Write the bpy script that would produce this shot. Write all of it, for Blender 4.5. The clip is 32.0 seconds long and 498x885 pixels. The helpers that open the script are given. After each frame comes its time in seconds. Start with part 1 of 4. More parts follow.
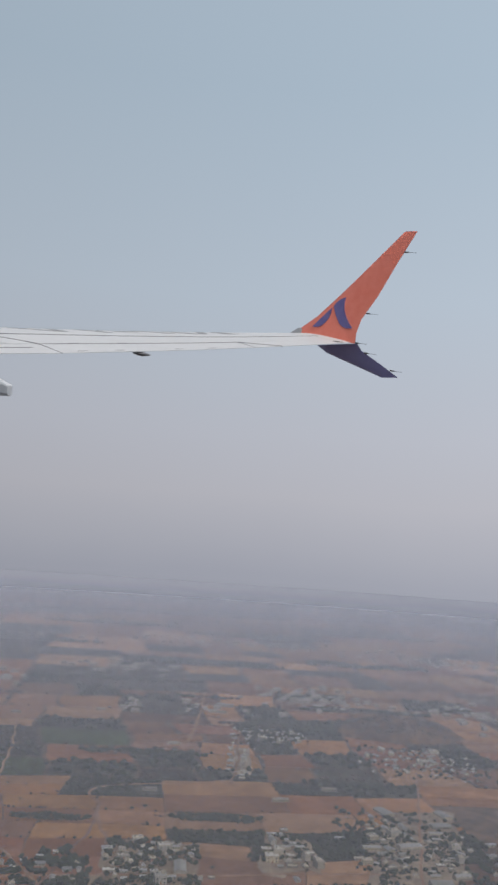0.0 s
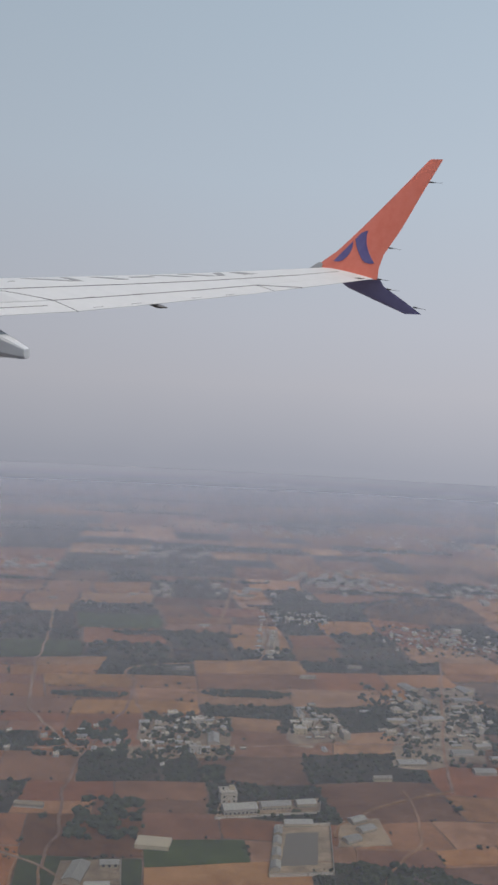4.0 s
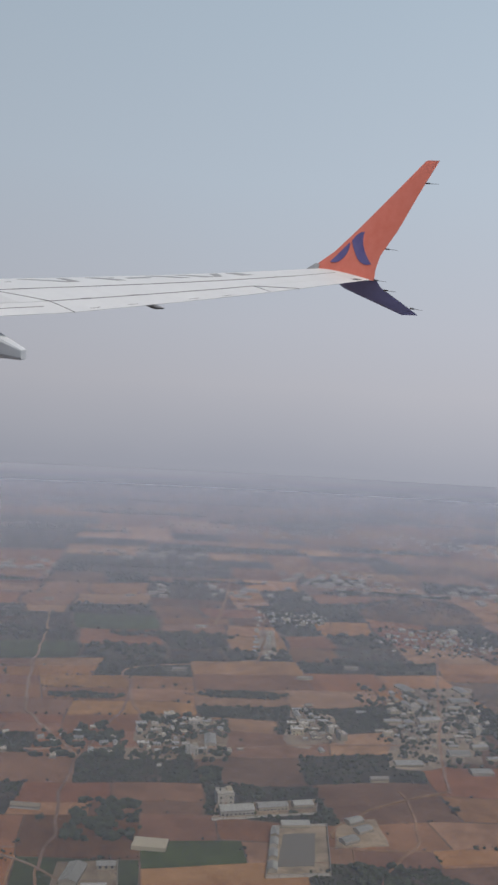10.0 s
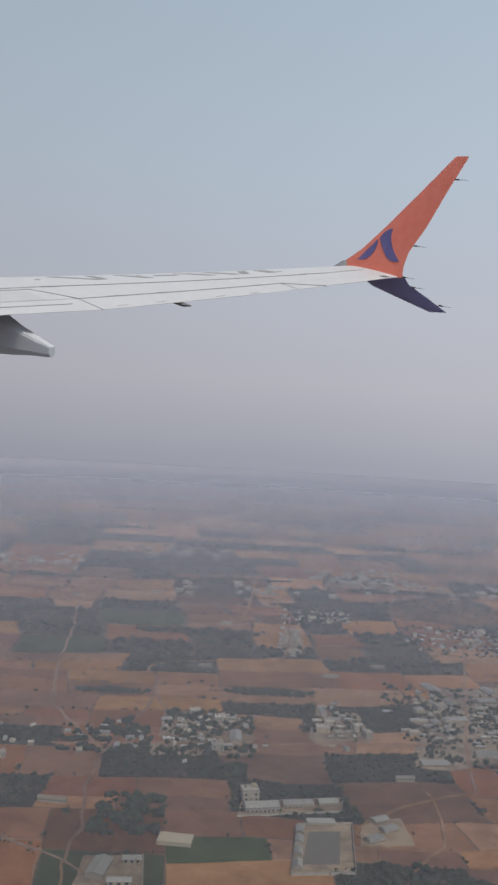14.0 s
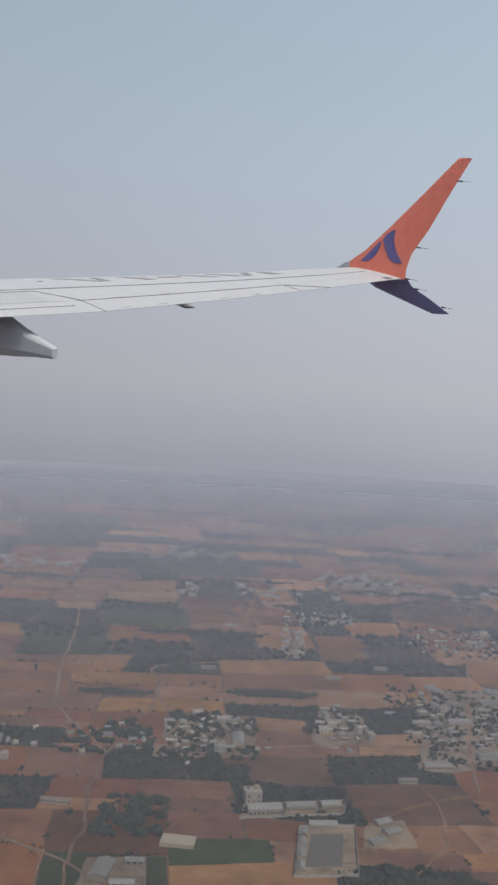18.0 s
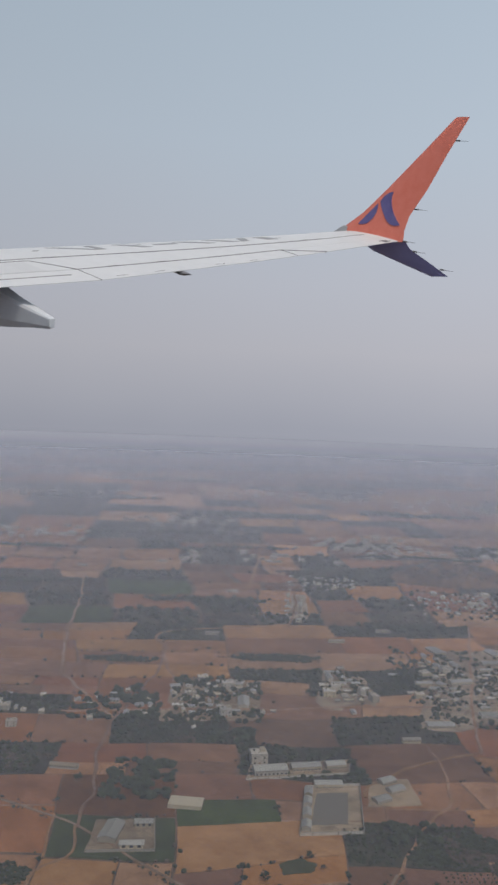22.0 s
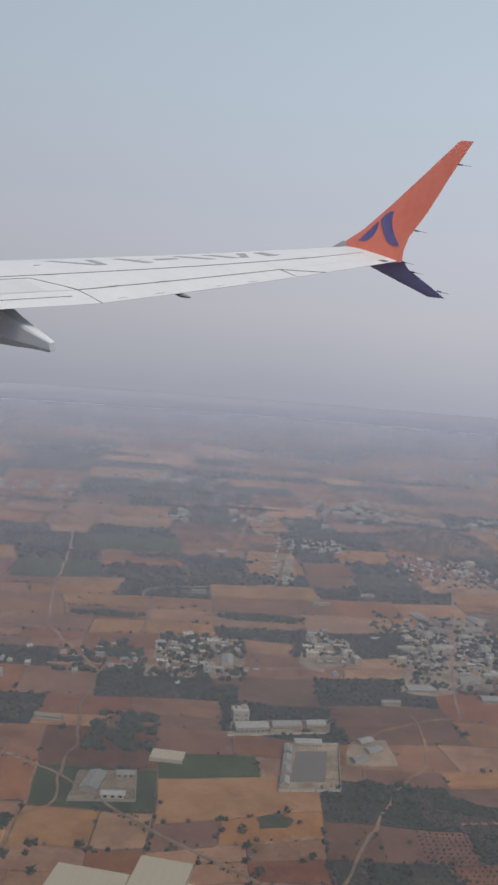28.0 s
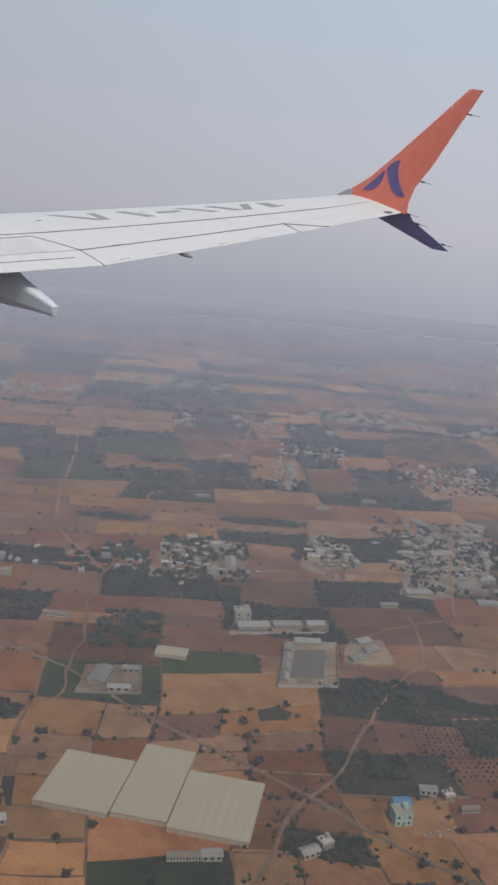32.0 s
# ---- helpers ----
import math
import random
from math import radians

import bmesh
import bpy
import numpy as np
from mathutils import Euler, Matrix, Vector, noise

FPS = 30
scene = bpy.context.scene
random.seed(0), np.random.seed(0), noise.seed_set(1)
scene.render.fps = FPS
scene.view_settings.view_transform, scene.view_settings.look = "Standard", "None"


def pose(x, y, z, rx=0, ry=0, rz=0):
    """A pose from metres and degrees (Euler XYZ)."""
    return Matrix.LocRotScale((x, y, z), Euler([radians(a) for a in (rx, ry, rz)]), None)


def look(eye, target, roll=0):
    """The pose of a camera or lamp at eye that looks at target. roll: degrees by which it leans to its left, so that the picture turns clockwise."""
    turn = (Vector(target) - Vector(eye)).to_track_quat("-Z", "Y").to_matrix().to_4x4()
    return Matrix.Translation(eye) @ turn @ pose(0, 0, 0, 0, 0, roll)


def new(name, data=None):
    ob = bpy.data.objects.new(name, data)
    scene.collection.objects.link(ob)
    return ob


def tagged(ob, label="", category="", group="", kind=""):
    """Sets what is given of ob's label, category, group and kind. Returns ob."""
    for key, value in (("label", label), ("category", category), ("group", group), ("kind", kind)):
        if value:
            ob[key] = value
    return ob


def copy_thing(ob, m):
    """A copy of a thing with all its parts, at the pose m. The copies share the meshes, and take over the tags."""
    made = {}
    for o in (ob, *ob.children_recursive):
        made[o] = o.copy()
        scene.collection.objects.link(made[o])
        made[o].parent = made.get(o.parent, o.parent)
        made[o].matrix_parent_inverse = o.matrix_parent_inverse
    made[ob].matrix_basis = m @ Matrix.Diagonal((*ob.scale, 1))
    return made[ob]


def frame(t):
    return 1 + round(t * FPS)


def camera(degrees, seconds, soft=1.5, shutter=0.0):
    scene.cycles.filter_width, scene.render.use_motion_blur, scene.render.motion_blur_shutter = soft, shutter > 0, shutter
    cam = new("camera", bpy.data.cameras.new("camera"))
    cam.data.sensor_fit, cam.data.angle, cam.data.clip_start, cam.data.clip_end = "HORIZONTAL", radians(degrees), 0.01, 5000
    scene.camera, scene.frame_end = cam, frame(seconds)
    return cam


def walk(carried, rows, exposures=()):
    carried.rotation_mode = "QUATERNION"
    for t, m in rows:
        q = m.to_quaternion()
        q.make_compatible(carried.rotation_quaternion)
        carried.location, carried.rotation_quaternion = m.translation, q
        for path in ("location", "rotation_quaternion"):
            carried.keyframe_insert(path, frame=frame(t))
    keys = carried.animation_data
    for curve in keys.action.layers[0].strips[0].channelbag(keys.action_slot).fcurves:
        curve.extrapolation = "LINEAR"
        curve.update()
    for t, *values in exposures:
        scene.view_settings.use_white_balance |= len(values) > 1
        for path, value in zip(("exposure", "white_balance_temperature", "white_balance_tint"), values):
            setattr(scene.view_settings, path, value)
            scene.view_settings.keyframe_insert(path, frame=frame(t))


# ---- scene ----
# Camera: a seat behind the right wing of a climbing airliner, over dry farmland.
EYE = 260.0          # height of the seat over the fields
VIEW = 40.6          # heading of the view, degrees to the left of +y
cam = camera(32.78, 32.0, soft=2.7)


def aim(up, yaw, pitch, roll, side=0.0, ahead=0.0):
    y, p = radians(yaw), radians(pitch)
    eye = Vector((side, ahead, EYE + up))
    return look(eye, eye + Vector((-math.sin(y) * math.cos(p), math.cos(y) * math.cos(p), math.sin(p))), roll)


EXPOSURES = ((0.0, 0.0), (25.5, 0.0), (28.5, 0.09), (32.0, 0.09))
# seconds, rise of the eye, yaw, pitch, roll, and the eye's shift along x and y
PATH = [(0, -1.10, 37.52, 7.50, 3.88),
        (0.5, -1.00, 37.54, 7.40, 3.37),
        (1, -0.90, 37.89, 7.42, 3.44),
        (1.5, -0.65, 37.89, 6.05, 3.68),
        (2, -0.40, 38.32, 4.89, 3.79),
        (2.5, -0.26, 38.97, 3.55, 3.83),
        (3, -0.12, 38.98, 1.94, 3.42),
        (3.5, 0.00, 38.93, 0.12, 2.92),
        (5.5, 0.00, 38.07, -0.09, 3.09),
        (6, 0.00, 38.08, -0.07, 3.02),
        (6.5, 0.00, 38.28, -0.33, 3.14),
        (7, 0.00, 38.41, -0.82, 3.25),
        (7.5, 0.00, 38.42, -0.90, 3.39),
        (8, 0.00, 38.29, -0.32, 3.67),
        (8.5, 0.00, 38.24, 0.18, 3.69),
        (9, 0.00, 38.34, 0.49, 3.81),
        (9.5, 0.00, 38.52, 0.79, 3.85),
        (10, 0.00, 38.51, 0.05, 2.97),
        (10.5, 0.00, 39.10, -0.29, 3.03),
        (11, 0.00, 39.81, -0.39, 3.11),
        (11.5, 0.00, 40.19, -0.24, 3.58),
        (12, 0.00, 40.25, 0.07, 3.96),
        (12.5, 0.00, 40.20, 0.02, 4.12),
        (13, 0.00, 40.31, -0.80, 3.69),
        (13.5, 0.00, 40.37, -0.77, 3.23),
        (14, 0.00, 40.30, -0.22, 3.20),
        (14.5, 0.00, 40.21, 0.00, 3.13),
        (16.5, 0.00, 40.29, 0.33, 4.06),
        (17, 0.00, 40.33, 0.88, 3.97),
        (17.5, 0.00, 40.40, 0.71, 3.56),
        (18, 0.00, 40.50, -0.12, 3.21),
        (18.5, 0.00, 40.57, -0.63, 3.32),
        (19, 0.00, 40.60, -0.70, 3.50),
        (19.5, 0.00, 40.55, -0.50, 3.58),
        (20, 0.00, 40.61, -0.17, 3.71),
        (20.5, 0.00, 40.68, 0.11, 3.41),
        (21, 0.00, 40.64, -0.32, 3.30),
        (21.5, 0.00, 40.47, -1.55, 2.64),
        (22, 0.00, 40.39, -2.35, 2.18),
        (22.5, 0.00, 40.06, -2.40, 2.08),
        (23, 0.00, 39.80, -1.93, 2.25),
        (23.5, 0.00, 39.73, -1.04, 2.74),
        (24, 0.00, 39.79, -0.35, 2.89),
        (24.5, 0.00, 40.02, 0.08, 3.12),
        (25, 0.00, 40.23, -0.00, 3.07),
        (25.5, 0.00, 40.54, -0.47, 2.94),
        (27.5, 0.80, 39.75, -3.63, 4.04, 0.06, -0.21),
        (28, 1.10, 39.73, -4.99, 4.33, 0.10, -0.23),
        (28.5, 1.45, 39.84, -6.73, 4.77, 0.13, -0.30),
        (29, 1.80, 40.03, -10.15, 5.76, 0.17, -0.33),
        (29.5, 2.05, 39.65, -11.96, 7.18, 0.21, -0.36),
        (30, 2.10, 39.37, -12.65, 7.03, 0.21, -0.36),
        (30.5, 2.10, 39.25, -12.25, 6.55, 0.22, -0.35),
        (31, 2.10, 39.20, -11.86, 5.90, 0.21, -0.35),
        (31.5, 2.10, 39.34, -11.65, 5.47, 0.21, -0.35),
        (32, 2.10, 39.51, -11.40, 5.04, 0.21, -0.37)]
walk(cam, [(t, aim(*a)) for t, *a in PATH], EXPOSURES)

# ---- world, sun, sky haze ----
SUN_EL, SUN_AZ = 54.0, -24.0      # azimuth of the sun, degrees counter-clockwise from +x
world = bpy.data.worlds.new("world")
scene.world = world
world.use_nodes = True
wt = world.node_tree
sky = wt.nodes.new("ShaderNodeTexSky")
sky.sky_type, sky.sun_disc = "NISHITA", False
sky.sun_elevation, sky.sun_rotation = radians(SUN_EL), radians(90 - SUN_AZ)
sky.dust_density, sky.air_density = 4.0, 1.2
wt.links.new(sky.outputs[0], wt.nodes["Background"].inputs[0])
wt.nodes["Background"].inputs[1].default_value = 0.10
sun = new("sun", bpy.data.lights.new("sun", "SUN"))
sun.data.energy, sun.data.angle, sun.data.color = 1.55, radians(8.0), (1.0, 0.93, 0.82)
e, z = radians(SUN_EL), radians(SUN_AZ)
sun.matrix_world = look((0, 0, 0), (-math.cos(e) * math.cos(z), -math.cos(e) * math.sin(z), -math.sin(e)))


# ---- material helpers ----
class Net:
    """A node material with short calls."""

    def __init__(self, name, rough=0.8, metal=0.0):
        self.mat = bpy.data.materials.new(name)
        self.mat.use_nodes = True
        self.t = self.mat.node_tree
        self.out = self.t.nodes["Material Output"]
        self.b = self.t.nodes["Principled BSDF"]
        self.b.inputs["Roughness"].default_value = rough
        self.b.inputs["Metallic"].default_value = metal
        self.geo = self.t.nodes.new("ShaderNodeNewGeometry")
        self.co = self.t.nodes.new("ShaderNodeTexCoord")
        self.info = self.t.nodes.new("ShaderNodeObjectInfo")

    def add(self, kind, **ins):
        n = self.t.nodes.new(kind)
        for k, v in ins.items():
            self.put(n, k.replace("_", " "), v)
        return n

    def put(self, n, key, v):
        s = n.inputs[int(key[1:])] if key[0] == "i" and key[1:].isdigit() else n.inputs[key]
        if isinstance(v, bpy.types.NodeSocket):
            self.t.links.new(v, s)
        else:
            s.default_value = v

    def noise(self, scale, detail=4.0, rough=0.55, co=None):
        n = self.add("ShaderNodeTexNoise", Scale=scale, Detail=detail, Roughness=rough)
        self.put(n, "Vector", co or self.geo.outputs["Position"])
        return n.outputs["Fac"]

    def ramp(self, fac, *stops):
        n = self.t.nodes.new("ShaderNodeValToRGB")
        el = n.color_ramp.elements
        while len(el) < len(stops):
            el.new(0.5)
        for e, (p, c) in zip(el, stops):
            e.position, e.color = p, (*c, 1) if len(c) == 3 else c
        self.put(n, "Fac", fac)
        return n.outputs["Color"]

    def math(self, op, a, b=0.0, clamp=False):
        n = self.t.nodes.new("ShaderNodeMath")
        n.operation, n.use_clamp = op, clamp
        self.put(n, "i0", a)
        self.put(n, "i1", b)
        return n.outputs[0]

    def mix(self, fac, a, b, blend="MIX"):
        n = self.t.nodes.new("ShaderNodeMix")
        n.data_type, n.blend_type = "RGBA", blend
        for i, v in ((0, fac), (6, a), (7, b)):
            self.put(n, "i%d" % i, v if not isinstance(v, tuple) or len(v) == 4 else (*v, 1))
        return n.outputs[2]

    def bump(self, height, strength, dist=0.05):
        n = self.add("ShaderNodeBump", Height=height, Strength=strength, Distance=dist)
        self.put(self.b, "Normal", n.outputs[0])

    def colour(self, c):
        self.put(self.b, "Base Color", c)
        return self.mat


def soil(name, dark, light, island=False, furrow=0.0, turn=0.0, grain=0.7):
    """Farmland: clods, damp stains, worked rows, and a tint that changes from field to field."""
    n = Net(name, 0.95)
    rnd = n.geo.outputs["Random Per Island"] if island else n.info.outputs["Random"]
    big, mid, fine = n.noise(0.016, 3), n.noise(0.075, 6 if grain > 0.5 else 2, 0.72), n.noise(grain, 4 if grain > 0.5 else 2, 0.75 if grain > 0.5 else 0.5)
    f = n.math("ADD", n.math("MULTIPLY", big, 0.5), n.math("MULTIPLY", mid, 0.5))
    c = n.ramp(f, (0.38, tuple(q * 0.85 for q in dark)), (0.62, tuple(q * 1.08 for q in light)))
    c = n.mix(0.5, c, n.ramp(fine, (0.3, (0.35, 0.33, 0.31)), (0.72, (0.66, 0.66, 0.66))), "OVERLAY")
    hsv = n.add("ShaderNodeHueSaturation", Color=c)
    n.put(hsv, "Value", n.math("ADD", n.math("MULTIPLY", rnd, 0.40), 0.80))
    n.put(hsv, "Saturation", n.math("ADD", n.math("MULTIPLY", n.math("FRACT", n.math("MULTIPLY", rnd, 7.3)), 0.28), 0.97))
    n.put(hsv, "Hue", n.math("ADD", n.math("MULTIPLY", n.math("FRACT", n.math("MULTIPLY", rnd, 3.7)), 0.012), 0.488))
    c = hsv.outputs[0]
    if furrow:
        m = n.add("ShaderNodeMapping", Rotation=(0, 0, radians(VIEW + turn)))
        n.put(m, "Vector", n.geo.outputs["Position"])
        w = n.add("ShaderNodeTexWave", Scale=0.11, Distortion=2.0, Detail=2.0)
        n.put(w, "Vector", m.outputs[0])
        c = n.mix(n.math("MULTIPLY", w.outputs["Fac"], furrow), c, n.mix(0.6, c, (0.02, 0.016, 0.012), "MULTIPLY"))
    streak = n.add("ShaderNodeMapping", Rotation=(0, 0, radians(turn * 1.7 - VIEW)), Scale=(0.035, 0.45, 1.0))
    n.put(streak, "Vector", n.geo.outputs["Position"])
    lines = n.noise(1.0, 5, 0.65, streak.outputs[0])
    c = n.mix(0.2, c, n.ramp(lines, (0.35, (0.36, 0.355, 0.35)), (0.65, (0.62, 0.62, 0.62))), "OVERLAY")
    if grain > 0.5:
        n.bump(fine, 0.6, 0.3)
    return n.colour(c)


def leaf(name, dark, light):
    n = Net(name, 0.85)
    f = n.math("ADD", n.math("MULTIPLY", n.noise(0.35, 3), 0.6), n.math("MULTIPLY", n.geo.outputs["Random Per Island"], 0.4))
    n.bump(n.noise(2.5, 3), 0.8, 0.4)
    return n.colour(n.ramp(f, (0.25, dark), (0.75, light)))


def paint(name, c, rough=0.5, vary=0.12, scale=0.6, metal=0.0, dirt=(0.25, 0.22, 0.19), dirty=0.35, tint=0.0):
    """Painted or rendered surfaces with grime at two scales."""
    n = Net(name, rough, metal)
    a, b = n.noise(scale, 5, 0.6), n.noise(scale * 9, 4, 0.6)
    base = n.mix(vary, (*c, 1), n.ramp(b, (0.3, tuple(v * 0.75 for v in c)), (0.7, tuple(min(1, v * 1.15) for v in c))))
    if tint:
        hsv = n.add("ShaderNodeHueSaturation", Color=base)
        n.put(hsv, "Value", n.math("ADD", n.math("MULTIPLY", n.info.outputs["Random"], tint), 1 - tint * 0.6))
        n.put(hsv, "Saturation", n.math("ADD", n.math("MULTIPLY", n.math("FRACT", n.math("MULTIPLY", n.info.outputs["Random"], 5.1)), 1.2), 0.3))
        base = hsv.outputs[0]
    f = n.math("MULTIPLY", n.ramp(a, (0.5, (0, 0, 0)), (0.8, (1, 1, 1))), dirty)
    n.bump(b, 0.15, 0.02)
    return n.colour(n.mix(f, base, (*dirt, 1)))


def aircraft(name, c, rough=0.35, soot=0.12):
    """Gloss aircraft paint, with streaks of grime along the airflow."""
    n = Net(name, rough)
    m = n.add("ShaderNodeMapping", Scale=(0.25, 2.2, 1.0))
    n.put(m, "Vector", n.co.outputs["Object"])
    streak = n.noise(1.6, 5, 0.6, m.outputs[0])
    fine = n.noise(6.0, 4, 0.6, n.co.outputs["Object"])
    f = n.math("MULTIPLY", n.ramp(streak, (0.45, (0, 0, 0)), (0.75, (1, 1, 1))), soot)
    col = n.mix(f, (*c, 1), tuple(v * 0.55 for v in c) + (1,))
    col = n.mix(0.06, col, n.ramp(fine, (0.3, (0.2, 0.2, 0.2)), (0.7, (0.9, 0.9, 0.9))))
    n.put(n.b, "Roughness", n.math("ADD", n.math("MULTIPLY", fine, 0.2), rough))
    n.bump(n.noise(1.2, 2, 0.5, n.co.outputs["Object"]), 0.015, 0.02)
    return n.colour(col)


# farmland
GROUND = soil("scrub earth", (0.068, 0.051, 0.036), (0.165, 0.11, 0.07), grain=0.25)
KINDS = {
    "tan": ((0.280, 0.158, 0.080), (0.395, 0.236, 0.128)),
    "ochre": ((0.370, 0.208, 0.112), (0.500, 0.305, 0.178)),
    "pink": ((0.215, 0.112, 0.062), (0.305, 0.168, 0.098)),
    "red": ((0.165, 0.082, 0.049), (0.245, 0.128, 0.080)),
    "brown": ((0.125, 0.070, 0.040), (0.190, 0.112, 0.066)),
    "dark": ((0.032, 0.034, 0.025), (0.070, 0.068, 0.050)),
    "green": ((0.030, 0.046, 0.017), (0.058, 0.080, 0.032)),
}
FIELD = {k: soil("field " + k, a, b, False, 0.10 if k in ("tan", "ochre", "red", "green") else 0.05, i * 31 % 90) for i, (k, (a, b)) in enumerate(KINDS.items())}
FAR = {k: soil("far field " + k, a, b, True, grain=0.06) for k, (a, b) in KINDS.items()}
TRACK = soil("track dust", (0.22, 0.135, 0.08), (0.33, 0.22, 0.14))
TAR = soil("worn tar road", (0.21, 0.155, 0.105), (0.31, 0.235, 0.165))
PALE = soil("pale yard", (0.22, 0.172, 0.120), (0.43, 0.355, 0.265))
LEAF = leaf("leaves", (0.022, 0.031, 0.017), (0.058, 0.072, 0.038))
DRY = leaf("dry scrub", (0.052, 0.041, 0.032), (0.125, 0.096, 0.072))
BARK = paint("bark", (0.12, 0.085, 0.06), 0.9, 0.3, 2.0)
# buildings
WALL = paint("lime wash", (0.45, 0.41, 0.335), 0.85, 0.2, 0.4, tint=0.5)
ROOF = paint("washed roof", (0.62, 0.57, 0.48), 0.9, 0.3, 0.3, tint=0.6)
CONCRETE = paint("concrete", (0.31, 0.28, 0.235), 0.9, 0.25, 0.3, tint=0.4)
SHEET = paint("metal sheet", (0.45, 0.45, 0.43), 0.45, 0.2, 0.3, metal=0.3, tint=0.4)
BLUESHEET = paint("blue sheet", (0.12, 0.30, 0.52), 0.45, 0.2, 0.3)
MINT = paint("mint wall", (0.42, 0.62, 0.55), 0.8, 0.2, 0.4)
COURT = paint("worn court surface", (0.17, 0.16, 0.14), 0.9, 0.25, 0.15)
CLAY = paint("clay roof", (0.26, 0.14, 0.09), 0.85, 0.3, 0.5, tint=0.3)
GLASSY = paint("window glass", (0.05, 0.06, 0.07), 0.15, 0.1, 0.5)
NETTING = paint("greenhouse film", (0.52, 0.465, 0.36), 0.6, 0.25, 0.05, dirt=(0.42, 0.37, 0.29), dirty=0.5)
WATER = paint("pond water", (0.06, 0.065, 0.03), 0.3, 0.1, 0.05)
# aircraft
WHITE = aircraft("white wing paint", (0.63, 0.645, 0.665))
GREY = aircraft("grey wing paint", (0.575, 0.59, 0.61))
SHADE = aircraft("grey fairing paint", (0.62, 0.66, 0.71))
FILLET = aircraft("grey fillet paint", (0.38, 0.39, 0.41))
ORANGE = aircraft("orange paint", (0.76, 0.185, 0.12), 0.3, 0.08)
NAVY = aircraft("navy paint", (0.34, 0.35, 0.70), 0.3, 0.08)
VIOLET = aircraft("violet blue paint", (0.10, 0.085, 0.27), 0.35, 0.05)
SEAM = paint("sealant", (0.07, 0.07, 0.075), 0.7)
LETTER = paint("grey marking", (0.30, 0.31, 0.33), 0.6)
HINGE = paint("hinge cover paint", (0.22, 0.225, 0.24), 0.5)
BARE = paint("bare metal", (0.55, 0.56, 0.58), 0.3, 0.15, 2.0, metal=0.8)


# ---- mesh helpers ----
def mesh(name, verts, faces, mat, smooth=None):
    me = bpy.data.meshes.new(name)
    me.from_pydata([tuple(v) for v in verts], [], [tuple(f) for f in faces])
    me.materials.append(mat)
    if smooth:
        me.polygons.foreach_set("use_smooth", [True] * len(me.polygons))
        me.set_sharp_from_angle(angle=radians(smooth))
    me.update()
    return me


def part(name, data, parent, label="", m=None):
    ob = new(name, data)
    ob.parent = parent
    if m is not None:
        ob.matrix_basis = m
    return tagged(ob, label)


def loft(rings, caps=True):
    """Faces through rings of one size."""
    n = len(rings[0])
    verts = [v for r in rings for v in r]
    faces = [(i * n + j, i * n + (j + 1) % n, (i + 1) * n + (j + 1) % n, (i + 1) * n + j) for i in range(len(rings) - 1) for j in range(n)]
    if caps:
        faces += [tuple(range(n))[::-1], tuple((len(rings) - 1) * n + j for j in range(n))]
    return verts, faces


def join(pieces):
    verts, faces = [], []
    for v, f in pieces:
        k = len(verts)
        verts += v
        faces += [tuple(i + k for i in q) for q in f]
    return verts, faces


def box(x0, y0, z0, x1, y1, z1, bevel=0.0):
    if not bevel:
        ring = lambda z: [(x0, y0, z), (x1, y0, z), (x1, y1, z), (x0, y1, z)]
        return loft([ring(z0), ring(z1)])
    b = bevel

    def ring(z, i):
        return [(x0 + i + b, y0 + i, z), (x1 - i - b, y0 + i, z), (x1 - i, y0 + i + b, z), (x1 - i, y1 - i - b, z),
                (x1 - i - b, y1 - i, z), (x0 + i + b, y1 - i, z), (x0 + i, y1 - i - b, z), (x0 + i, y0 + i + b, z)]
    return loft([ring(z0, 0), ring(z1 - b, 0), ring(z1, b)])


def G(u, v, z=0.0):
    """A place on the land: u across the view, v along it."""
    a = radians(VIEW)
    return u * math.cos(a) - v * math.sin(a), u * math.sin(a) + v * math.cos(a), z


def on_land(u, v, turn=0.0, z=0.0, scale=(1, 1, 1)):
    return Matrix.LocRotScale(G(u, v, z), Euler((0, 0, radians(VIEW + turn))), scale)


